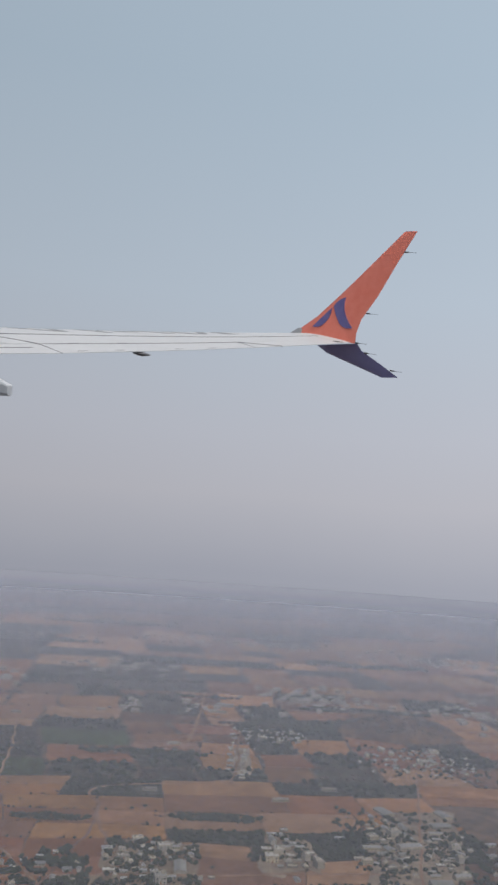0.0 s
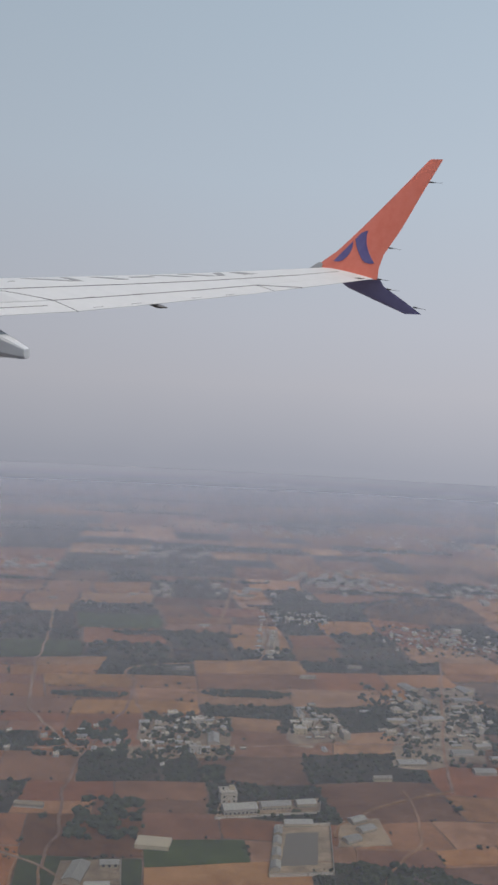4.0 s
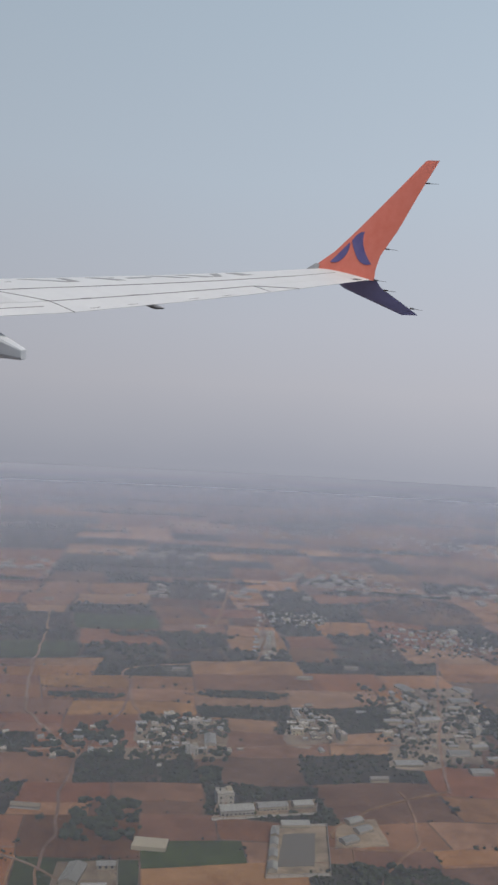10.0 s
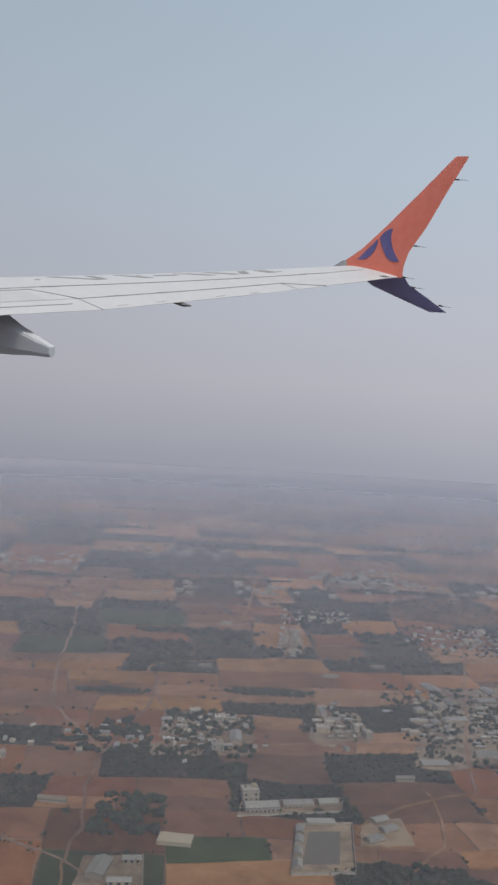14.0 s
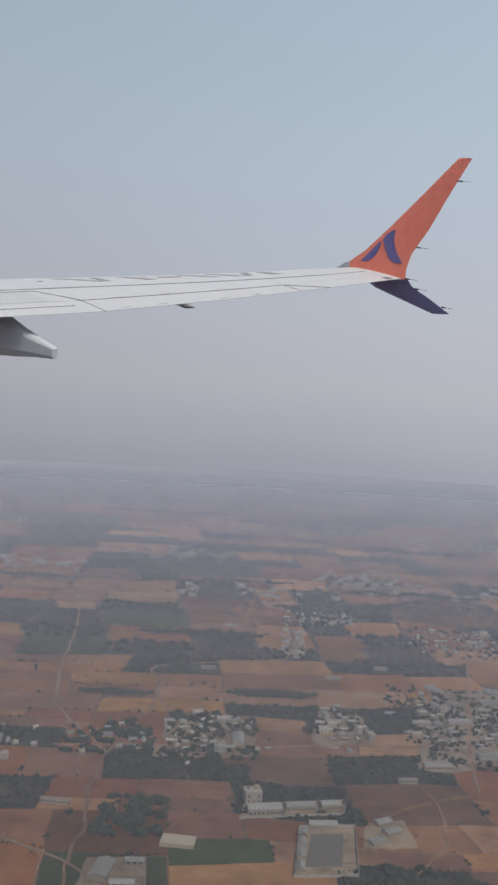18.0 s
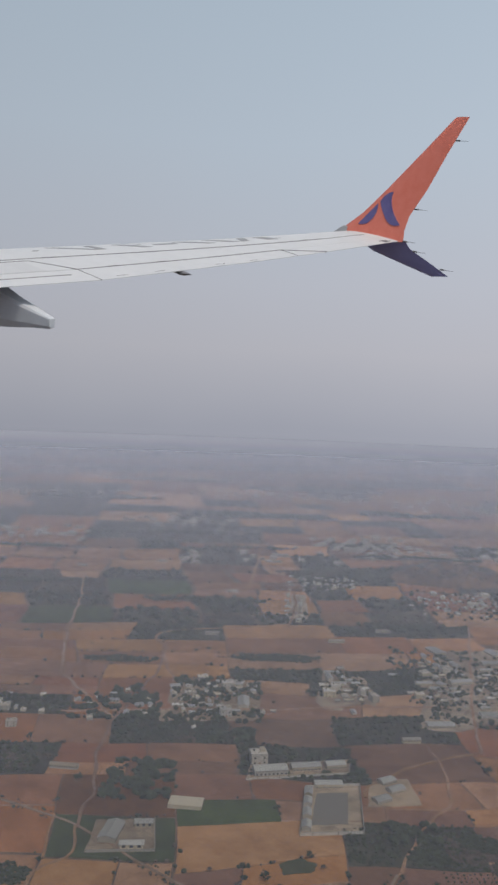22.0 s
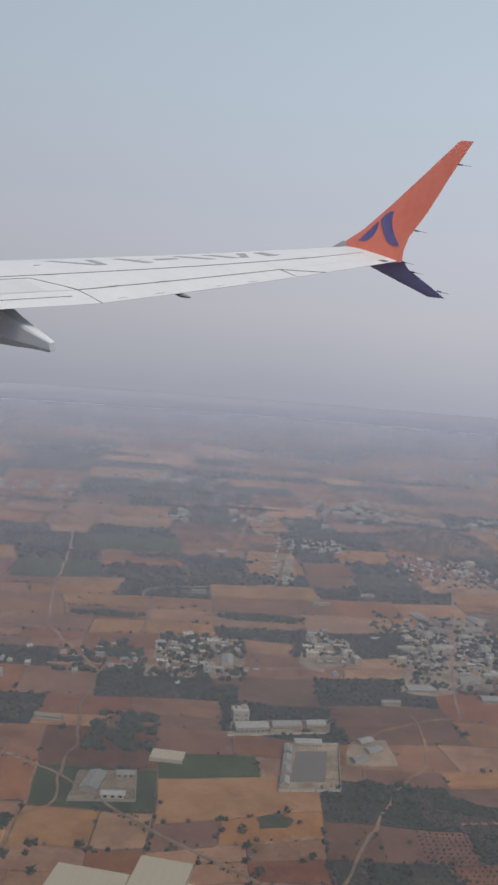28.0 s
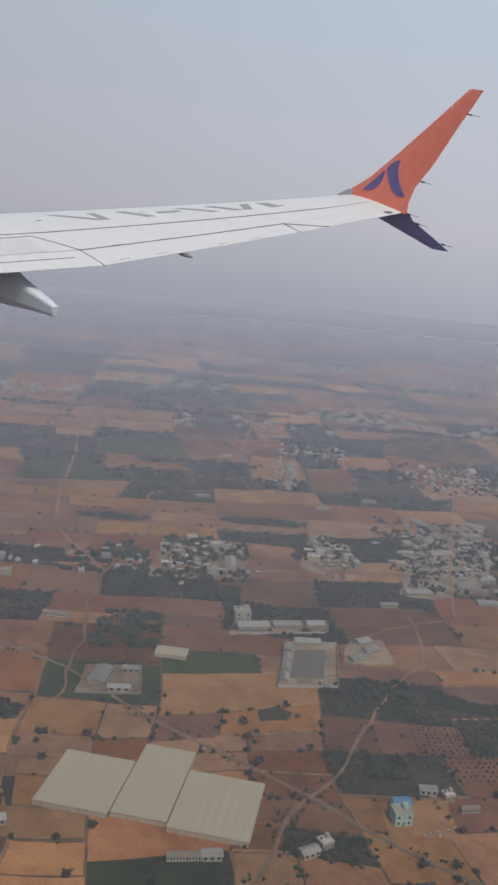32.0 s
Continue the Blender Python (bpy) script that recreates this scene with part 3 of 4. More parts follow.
KINDS_BUILT = {
    "small": (lambda: flat_house(8, 7, 3.3), 5.5, "small flat-roofed white house with a parapet", "house", "village houses"),
    "cream": (lambda: flat_house(10, 8, 3.4, 1, CONCRETE), 6.5, "flat-roofed grey concrete house with a water tank", "house", "village houses"),
    "tall": (lambda: flat_house(10, 9, 6.6, 2), 7, "two-storey whitewashed flat-roofed house", "house", "village houses"),
    "clay": (lambda: shed(8, 6, 2.8, 1.5, CLAY, WALL, "cottage", 2), 5, "low cottage with a brown clay roof", "house", "village cottages"),
    "hut": (lambda: shed(9, 6, 3.0, 1.1, SHEET, WALL, "shed", 3), 5.5, "small shed with a pale metal sheet roof", "shed", "village sheds"),
    "works": (lambda: shed(30, 13, 5.2, 2.2, SHEET, WALL, "factory_shed", 8), 16, "long white factory shed with a metal sheet roof", "factory", "factory sheds"),
    "poultry": (lambda: shed(34, 7.5, 2.6, 1.3, CONCRETE, WALL, "poultry_shed", 12), 18, "long low farm shed with a grey roof", "shed", "farm sheds"),
}
MADE = {k: [None] for k in KINDS_BUILT}


def build(kind, u, v, turn=0.0, scale=(1, 1, 1), force=False):
    make, reach, words, cat, group = KINDS_BUILT[kind]
    reach *= max(scale[0], scale[1])
    if not force and (not clear(u, v, reach * 0.8) or near_road(u, v, reach * 0.5)):
        return None
    BUILT.append((u, v, reach))
    return placed(MADE[kind], make, on_land(u, v, turn, 0.3, scale), label=words, category=cat, group=group)


br = random.Random(21)


def town(u0, v0, u1, v1, n, kinds, weights, turn=0.0, ragged=0.55):
    """Houses in knots and gaps, thinning out towards a ragged edge."""
    cu, cv, a, b = (u0 + u1) / 2, (v0 + v1) / 2, (u1 - u0) / 2, (v1 - v0) / 2
    for i in range(n * 8):
        u, v = br.gauss(cu, a * 0.62), br.gauss(cv, b * 0.62)
        if noise.noise((u / 22, v / 22, 11.0)) + ragged * (0.6 - ((u - cu) / a) ** 2 - ((v - cv) / b) ** 2) < -0.12:
            continue
        s = br.uniform(0.5, 1.0)
        if build(br.choices(kinds, weights)[0], u, v, turn + br.choice((0, 0, 90)) + br.uniform(-9, 9), (s, s * br.uniform(0.7, 1.3), br.uniform(0.5, 0.8))):
            n -= 1
        if not n:
            break


VILLAGE = ("small", "cream", "tall", "clay", "hut")


# a farmyard with walls, and the works and villages further out
def wall_run(name, pts, height, mat, label):
    """A boundary wall of separate runs with coping and posts."""
    root = new(name)
    u, v = pts[0]
    root.matrix_basis = on_land(u, v)
    for (a0, b0), (a1, b1) in zip(pts, pts[1:]):
        d = Vector((a1 - a0, b1 - b0))
        m = Matrix.Translation((a0 - u, b0 - v, 0)) @ Matrix.Rotation(math.atan2(d.y, d.x), 4, "Z")
        run = part("wall_run", mesh("wall_run", *box(0, -0.2, -0.2, d.length, 0.2, height), mat), root, "", m)
        part("coping", mesh("coping", *box(-0.1, -0.3, height + 0.004, d.length + 0.1, 0.3, height + 0.16, 0.05), CONCRETE), run)
        for k in range(int(d.length / 8) + 1):
            part("post", mesh("post", *box(k * 8 - 0.28, -0.28, -0.2, k * 8 + 0.28, 0.28, height + 0.3, 0.05), CONCRETE), run)
    return tagged(root, label, "wall")


def slab(name, pts, z, mat, label, cat="yard", rough=0.7):
    n = len(pts)
    cu, cv = sum(p[0] for p in pts) / n, sum(p[1] for p in pts) / n
    ring = []
    for i in range(n):
        (a0, b0), (a1, b1) = pts[i], pts[(i + 1) % n]
        ring += [(a0 + (a1 - a0) * k / 6 - cu + (rnd.uniform(-rough, rough) if k else 0), b0 + (b1 - b0) * k / 6 - cv + (rnd.uniform(-rough, rough) if k else 0)) for k in range(6)]
    v, f = loft([[(*p, -0.1) for p in ring], [(*p, z) for p in ring]])
    ob = new(name, mesh(name, v, f, mat))
    ob.matrix_basis = on_land(cu, cv)
    return tagged(ob, label, cat, kind="structure")


slab("yard", [(9, 581), (83, 596), (87, 622), (12, 606)], 0.75, PALE, "pale concrete works yard")
slab("yard", [(42, 506), (82, 511), (88, 578), (50, 572)], 0.72, PALE, "pale walled yard with a grey hard court")
slab("court", [(50, 519), (73, 522), (79, 566), (57, 563)], 0.9, COURT, "worn dark grey court inside the yard")
slab("yard", [(89, 546), (126, 552), (124, 592), (96, 584)], 0.7, PALE, "cleared pale quarry ground")
slab("yard", [(-84, 478), (-44, 482), (-48, 520), (-84, 517)], 0.7, PALE, "farmyard of packed pale soil")
slab("yard", [(154, 690), (236, 700), (296, 930), (212, 915)], 0.6, PALE, "dusty pale works ground", rough=9.0)
slab("yard", [(-62, 684), (22, 694), (24, 800), (-58, 790)], 0.6, PALE, "bare pale village ground", rough=9.0)
slab("yard", [(76, 728), (124, 738), (120, 836), (84, 826)], 0.62, PALE, "bare pale works ground", rough=9.0)
slab("yard", [(92, 362), (128, 366), (126, 396), (90, 390)], 0.7, FIELD["tan"], "orange soil yard round a blue-roofed house")
wall_run("boundary_wall", [(42, 506), (82, 511), (88, 578), (50, 572), (42, 506)], 2.2, WALL, "whitewashed wall round a yard with posts")
wall_run("boundary_wall", [(9, 581), (83, 596), (87, 622)], 2.0, WALL, "long white yard wall with posts")
wall_run("boundary_wall", [(-84, 478), (-44, 482), (-48, 520)], 1.8, CONCRETE, "grey farmyard wall with posts")
for u, v, s in ((26, 594, 0.8), (52, 603, 0.9), (74, 608, 0.6)):
    build("works", u, v, 12, (s, 0.8, 0.8), True)
build("tall", 18, 612, 10, (1.2, 1.2, 1.1), True)
for v in (516, 532, 548, 562):
    build("hut", 46 + (v - 510) * 0.1, v, 85, (1.0, 0.9, 1.0), True)
build("works", 66, 576, 5, (0.8, 0.7, 0.7), True)
build("works", -72, 500, 82, (0.9, 1.0, 0.8), True)
build("hut", -58, 486, 5, (1.5, 1, 1), True)
build("hut", -54, 512, 5, (1.2, 1, 1), True)
for u, v in ((100, 556), (112, 572), (108, 585)):
    build("works", u, v, 30, (0.5, 0.7, 0.6), True)
BUILT.append((65, 540, 24))


# greenhouses: long film roofs in bays
def greenhouse(u, v, w, d, turn, bays):
    root = new("greenhouse")
    root.matrix_basis = on_land(u, v, turn, 0.3)
    step = w / bays
    for i in range(bays):
        x0 = -w / 2 + i * step
        ring = lambda y: [(x0 + 0.1, y, 2.7), (x0 + step * 0.2, y, 2.76), (x0 + step * 0.5, y, 2.80), (x0 + step * 0.8, y, 2.76), (x0 + step - 0.1, y, 2.7)]
        part("roof_bay", mesh("roof_bay", *loft([ring(-d / 2), ring(-d / 6), ring(d / 6), ring(d / 2)]), NETTING), root)
        part("gutter", mesh("gutter", *box(x0 - 0.12, -d / 2, 2.5, x0 + 0.12, d / 2, 2.69), NETTING), root)
    for x, y, a, b in ((-w / 2, 0, 0.1, d), (w / 2, 0, 0.1, d), (0, -d / 2, w, 0.1), (0, d / 2, w, 0.1)):
        part("side_sheet", mesh("side_sheet", *box(x - a / 2, y - b / 2, -0.3, x + a / 2, y + b / 2, 2.49), NETTING), root)
    for i in range(bays + 1):
        for y in (-d / 2 - 0.15, d / 2 + 0.15):
            part("post", mesh("post", *box(-w / 2 + i * step - 0.07, y - 0.07, -0.3, -w / 2 + i * step + 0.07, y + 0.07, 2.7), SEAM), root)
    BUILT.append((u, v, max(w, d) * 0.55))
    return tagged(root, "long film-covered greenhouse with pale grey roof bays", "greenhouse", "film greenhouses")


greenhouse(-60, 387, 38, 46, -10, 8)
greenhouse(-25, 391, 28, 62, -10, 6)
greenhouse(7.5, 375, 40, 48, -10, 8)
greenhouse(-30, 541, 13, 22, 84, 6)

# blue-roofed house and sheds by the tar road
house = flat_house(9, 8, 6.2, 2, MINT, False)
house.matrix_basis = on_land(99, 376, 10, 0.7)
tagged(house, "pale mint two-storey house beside an orange yard", "house")
annex = shed(9, 6, 4.6, 0.8, BLUESHEET, MINT, "annex", 3)
annex.matrix_basis = on_land(101, 386, 10, 0.7)
tagged(annex, "annex with a bright blue metal sheet roof", "shed")
BUILT += [(100, 380, 14)]
for k, u, v, a, s in (("poultry", -6, 337, 8, 0.5), ("hut", 6, 339, 8, 1.0), ("hut", 51, 346, 30, 1.0), ("small", 59, 353, 30, 0.8), ("small", 128, 398, 20, 0.9), ("hut", 118, 402, 0, 1), ("poultry", 137, 388, 12, 0.6), ("hut", -96, 352, 20, 1.0)):
    build(k, u, v, a, (s, s, 1), True)
for i in range(14):
    build("hut", br.uniform(104, 126), br.uniform(366, 376), br.uniform(0, 90), (0.18, 0.2, 0.25), False)

town(-58, 686, 22, 800, 100, VILLAGE + ("works",), (30, 25, 6, 10, 22, 9), 10)
town(-140, 684, -64, 745, 45, VILLAGE, (30, 25, 5, 18, 24), 10)
town(78, 730, 122, 835, 24, ("works", "hut", "cream", "tall"), (22, 20, 25, 15), 10)
town(156, 692, 290, 925, 70, ("works", "tall", "cream", "small", "hut"), (34, 5, 22, 24, 18), 12)
town(90, 1220, 180, 1310, 46, VILLAGE, (34, 28, 8, 14, 16), 5)
town(240, 1060, 400, 1230, 70, VILLAGE + ("works",), (30, 28, 10, 12, 14, 6), 5)
town(-260, 640, -150, 760, 22, VILLAGE, (30, 25, 8, 20, 20), 10)
for u, v in ((-30, 955), (140, 660), (-120, 590), (-10, 1180), (-130, 1390), (-100, 1400), (-250, 1330), (60, 1420), (170, 990), (-180, 560), (110, 940)):
    build("poultry", u, v, br.uniform(-10, 15), (br.uniform(0.7, 1.2), 1, 1))

# a strip of plots and houses along the straight road
for i in range(70):
    v = br.uniform(1010, 1330)
    build(br.choice(("small", "cream", "hut", "small")), 66 + (v - 1000) * 0.075 + br.choice((-1, 1)) * br.uniform(5, 13), v, br.uniform(-8, 8), (br.uniform(0.6, 1.0), br.uniform(0.7, 1.1), 0.75))
slab("yard", [(62, 1040), (86, 1042), (92, 1180), (72, 1180)], 0.66, PALE, "pale bare plots along a village road")


# a low rocky hill by the village
def hill_top(x, y, reach, height):
    f = 1 - math.hypot(x / 1.5, y) / reach
    return height * (1 - (1 - max(f, 0)) ** 2) * (1 + 0.35 * noise.noise((x / 26, y / 26, 8.0)) + 0.12 * noise.noise((x / 7, y / 7, 2.0))) - 0.3


def hill(u, v, reach, height):
    rings = []
    for k in range(17):
        f = k / 16
        ring = []
        for j in range(72):
            a = math.tau * j / 72
            r = reach * (1 - f) * (1 + 0.25 * noise.noise((math.cos(a) * 1.7, math.sin(a) * 1.7, 5.0))) + 0.3
            x, y = r * 1.5 * math.cos(a), r * math.sin(a)
            ring.append((x, y, hill_top(x, y, reach, height) if k else -0.3))
        rings.append(ring)
    ob = new("hill", mesh("hill", *loft(rings), GROUND, 30))
    ob.matrix_basis = on_land(u, v)
    BUILT.append((u, v, reach * 1.2))
    return tagged(ob, "low dark rocky hill covered in dry scrub", "hill", kind="structure")


hill(330, 1330, 70, 26)

# water
slab("pond", [(30, 462), (46, 465), (50, 474), (40, 480), (28, 473)], 0.62, WATER, "small dark green farm pond", "pond")


# far villages, too small to tell apart
def far_town(spots):
    pieces = []
    for u, v, n, wide, deep in spots:
        for i in range(n):
            a, b = br.gauss(u, wide), br.gauss(v, deep)
            w, d, h = br.uniform(7, 16), br.uniform(7, 12), br.uniform(3.5, 7)
            pieces.append(box(a - w / 2, b - d / 2, -0.2, a + w / 2, b + d / 2, h, 0.3))
    return join(pieces)


v, f = far_town([(250, 1600, 66, 60, 55), (-120, 1900, 33, 70, 40), (500, 1500, 38, 60, 60), (-420, 1650, 33, 70, 30), (150, 2500, 71, 200, 70), (700, 2300, 49, 130, 80),
                 (-500, 2400, 44, 150, 50), (-300, 3100, 60, 260, 80), (600, 3300, 55, 260, 90), (0, 1450, 16, 80, 20)])
ob = new("distant_village", mesh("distant_village", v, f, paint("far wash", (0.34, 0.31, 0.27), 0.85, 0.2, 0.02)))
ob.matrix_basis = on_land(0, 0)
tagged(ob, "distant villages of small pale houses in haze", "village", kind="stuff")


# ---- trees at field edges, hedges, woods ----
tr = random.Random(5)
count = 0
for (mid, k, c) in LOOK[:300]:
    u0, v0, u1, v1 = c
    for i in range(tr.choice((1, 2, 3, 4)) if c[3] < 500 else tr.choice((0, 1, 1, 2))):
        f = tr.random()
        u, v = tr.choice(((u0, v0 + f * (v1 - v0)), (u0 + f * (u1 - u0), v0), (u0 + f * (u1 - u0), v0 + tr.random() * (v1 - v0))))
        u, v = lean(u, v)
        if count < 430 and v < 900 and clear(u, v) and not near_road(u, v, 0):
            j = tr.choices((0, 1, 2, 3), (4, 2, 4, 2))[0]
            s = tr.uniform(0.6, 1.15)
            placed(TREES[j], TREE_MAKERS[j], on_land(u, v, tr.uniform(0, 360), 0.1, (s, s, s * tr.uniform(0.85, 1.1))), label=TREE_WORDS[j], category="tree", group="field trees")
            count += 1

bush, bush_size, dry, dry_size = [], [], [], []


def edge_bushes(c, dense, size):
    u0, v0, u1, v1 = c
    for a, b in (((u0, v0), (u1, v0)), ((u0, v0), (u0, v1))):
        length = math.hypot(b[0] - a[0], b[1] - a[1])
        if tr.random() < 0.35:
            continue
        start, stop = sorted((tr.random(), tr.random()))
        for i in range(int(length * dense)):
            f = tr.random()
            if not (start < f < stop) and tr.random() < 0.8:
                continue
            u, v = lean(a[0] + (b[0] - a[0]) * f + tr.gauss(0, 1.2), a[1] + (b[1] - a[1]) * f + tr.gauss(0, 1.2))
            if v < 1100 and (not clear(u, v, 0) or near_road(u, v, -0.5)):
                continue
            s = size * tr.uniform(0.45, 1.2)
            (bush if tr.random() < 0.6 else dry).append((u, v, s * 0.5))
            (bush_size if bush and bush[-1] == (u, v, s * 0.5) else dry_size).append(s)


for (mid, k, c) in LOOK:
    d = mid[1]
    edge_bushes(c, 0.4 if d < 480 else 0.17 if d < 1000 else 0.05 if d < 1700 else 0.0, 1.5 if d < 1000 else 2.6 if d < 2200 else 5.0)
    if k == "dark":
        u0, v0, u1, v1 = c
        area = (u1 - u0) * (v1 - v0)
        wood = tr.random() < 0.8
        for i in range(int(area * (0.11 if d < 500 else 0.055 if d < 1000 else 0.008 if d < 1700 else 0.0))):
            u, v = lean(tr.uniform(u0 + 1, u1 - 1), tr.uniform(v0 + 1, v1 - 1))
            if v < 1100 and not clear(u, v, 0):
                continue
            if v < 1100 and near_road(u, v, -0.5):
                continue
            s = (1.0 if d < 500 else 1.5 if d < 1000 else 3.2 if d < 2200 else 6.0) * tr.uniform(0.5, 1.3)
            if wood:
                bush.append((u, v, s * 0.7)), bush_size.append(s * 1.15)
            else:
                dry.append((u, v, s * 0.3)), dry_size.append(s * 0.7)
# woods and scrub with wandering edges: u, v, half width, half depth
for u, v, a, b in ((116, 320, 26, 14), (58, 352, 12, 7), (24, 286, 12, 5), (150, 490, 46, 22), (98, 424, 15, 8), (-122, 452, 16, 12), (-150, 600, 30, 16), (-28, 652, 26, 12), (40, 872, 60, 15), (-118, 850, 44, 12),
                   (185, 1010, 70, 14), (-60, 1122, 90, 16), (150, 1335, 120, 18), (-300, 1212, 90, 16), (300, 1500, 140, 22), (-150, 1722, 180, 26), (60, 2010, 200, 28), (430, 2120, 160, 30),
                   (-430, 2300, 210, 30), (200, 2700, 260, 40), (-250, 2900, 260, 40), (650, 2950, 240, 45), (0, 3500, 420, 60), (-700, 3400, 260, 60), (800, 3700, 300, 70), (20, 1560, 90, 12), (-360, 1500, 80, 16)):
    size = 1.05 if v < 500 else 1.4 if v < 1000 else 2.8 if v < 1800 else 5.5
    for i in range(int(a * b * 4 * (1.5 if v < 500 else 0.6) / size ** 2)):
        x, y = tr.uniform(-1.2, 1.2), tr.uniform(-1.2, 1.2)
        if x * x + y * y > 0.75 + 0.75 * noise.noise((x * 1.6 + u, y * 1.6 + v, 6.0)):
            continue
        p, q = u + x * a, v + y * b
        if v < 1100 and (not clear(p, q, 0) or near_road(p, q, -0.5)):
            continue
        r = size * tr.uniform(0.5, 1.25) * (1 + 0.6 * max(0.0, noise.noise((p / 7, q / 7, 3.0))))
        if noise.noise((p / 40, q / 40, 1.5)) > -0.15:
            bush.append((p, q, r * 0.6)), bush_size.append(r)
        else:
            dry.append((p, q, r * 0.4)), dry_size.append(r * 0.8)
# low bushes along the tar roads
for line in LANES:
    for p, q in zip(line, line[1:]):
        d = (q - p).normalized()
        for side in (-1, 1):
            for k in range(4):
                if noise.noise((p.x / 12, p.y / 12, side * 3.0)) > -0.1 and tr.random() < 0.6:
                    w = p + (q - p) * tr.random() + Vector((-d.y, d.x)) * side * tr.uniform(2.3, 4.6)
                    if clear(w.x, w.y, -2):
                        r = tr.uniform(0.4, 1.1)
                        to, ts = (bush, bush_size) if tr.random() < 0.7 else (dry, dry_size)
                        to.append((w.x, w.y, r * 0.5)), ts.append(r)
# scrub on the hill
for i in range(1500):
    x, y = tr.uniform(-100, 100), tr.uniform(-66, 66)
    if math.hypot(x / 1.5, y) < 64 * tr.uniform(0.7, 1.0):
        r = tr.uniform(0.9, 2.2)
        to, ts = (bush, bush_size) if noise.noise((x / 20, y / 20, 4.0)) > 0.0 else (dry, dry_size)
        to.append((330 + x, 1330 + y, hill_top(x, y, 70, 26) + r * 0.3)), ts.append(r)
# groves between the village houses
for u0, v0, u1, v1, n in ((-58, 686, 22, 800, 850), (-140, 684, -64, 745, 800), (-20, 645, 15, 672, 260), (-88, 545, -42, 606, 700), (156, 692, 290, 925, 1000), (92, 500, 128, 524, 300),
                          (88, 412, 110, 430, 300), (240, 1060, 400, 1230, 300), (90, 1220, 180, 1310, 160), (-110, 725, -80, 770, 200)):
    for i in range(n):
        u, v = tr.uniform(u0, u1), tr.uniform(v0, v1)
        if noise.noise((u / 14, v / 14, 2.0)) > -0.05 and clear(u, v, -1.5) and not near_road(u, v, -1):
            s = tr.uniform(1.1, 2.8)
            bush.append((u, v, s * 0.8)), bush_size.append(s)
for name, p, s, mat, words in (("thicket", bush, bush_size, LEAF, "dark green thickets and hedge bushes between fields"), ("scrub", dry, dry_size, DRY, "grey-brown dry scrub on fallow land")):
    ob = new(name, mesh(name, *clumps(p, s, 0.8), mat))
    ob.matrix_basis = on_land(0, 0, 0, 0.2)
    tagged(ob, words, name, kind="stuff")

# orchard rows
orchard = []
for i in range(20):
    for j in range(16):
        u, v = lean(116 + i * 3.6 + tr.uniform(-0.5, 0.5), 402 + j * 4.2 + tr.uniform(-0.5, 0.5))
        if clear(u, v, 0) and not near_road(u, v, -1):
            orchard.append((u, v, 0.9))
ob = new("orchard", mesh("orchard", *clumps(orchard, [tr.uniform(0.5, 0.85) for p in orchard], 0.85), LEAF))
ob.matrix_basis = on_land(0, 0, 0, 0.2)
tagged(ob, "young orchard of small green bushes in straight rows", "orchard", kind="stuff")


# ---- the wing ----
# x runs aft, y outboard, z up, from the eye in the cabin; the aircraft climbs and banks a little
wing = new("aircraft_wing")
wing.matrix_world = Matrix.Translation((0, 0, EYE)) @ Matrix(((0.9831, 0.0191, 0.1819, 0), (0.008, 0.9891, -0.1471, 0), (-0.1827, 0.1461, 0.9723, 0), (0, 0, 0, 1)))
tagged(wing, "white airliner wing with an orange and navy split winglet", "wing")
LE = lambda y: -14.31 + 0.497 * (y - 9)
TE = lambda y: -10.99 + 0.22 * (y - 9) - 0.33 * max(0.0, 8.93 - y)
ZT = lambda y: -1.36 + 0.136 * (y - 9) - 0.03 * math.sin(math.pi * min(max((y - 9) / 6.5, 0.0), 1.0))
THICK = 0.125


def skin(y, s, side=1, off=0.0):
    """A point of the wing: s is 0 at the trailing edge and 1 at the leading edge."""
    c = TE(y) - LE(y)
    x = 1 - s
    t = 5 * THICK * (0.2969 * math.sqrt(max(x, 0)) - 0.126 * x - 0.3516 * x * x + 0.2843 * x ** 3 - 0.1036 * x ** 4)
    return Vector((TE(y) - s * c, y, ZT(y) + 0.016 * c * s + side * (t * c * (1.0 if side > 0 else 0.8) + 0.004) + off))


def panel(name, y0, y1, s0, s1, mat, label="", n=10, m=8, lift=0.0, sink=None):
    """A closed piece of the wing between two chord lines; sink makes it a plate of that depth."""
    rings = []
    for i in range(n + 1):
        y = y0 + (y1 - y0) * i / n
        top = [skin(y, s0 + (s1 - s0) * j / m, 1, lift) for j in range(m + 1)]
        low = [skin(y, s0 + (s1 - s0) * j / m, -1, -lift) for j in range(m, -1, -1)] if sink is None else [skin(y, s0 + (s1 - s0) * j / m, 1, lift - sink) for j in range(m, -1, -1)]
        rings.append(top + low)
    return part(name, mesh(name, *loft(rings), mat, 40), wing, label)


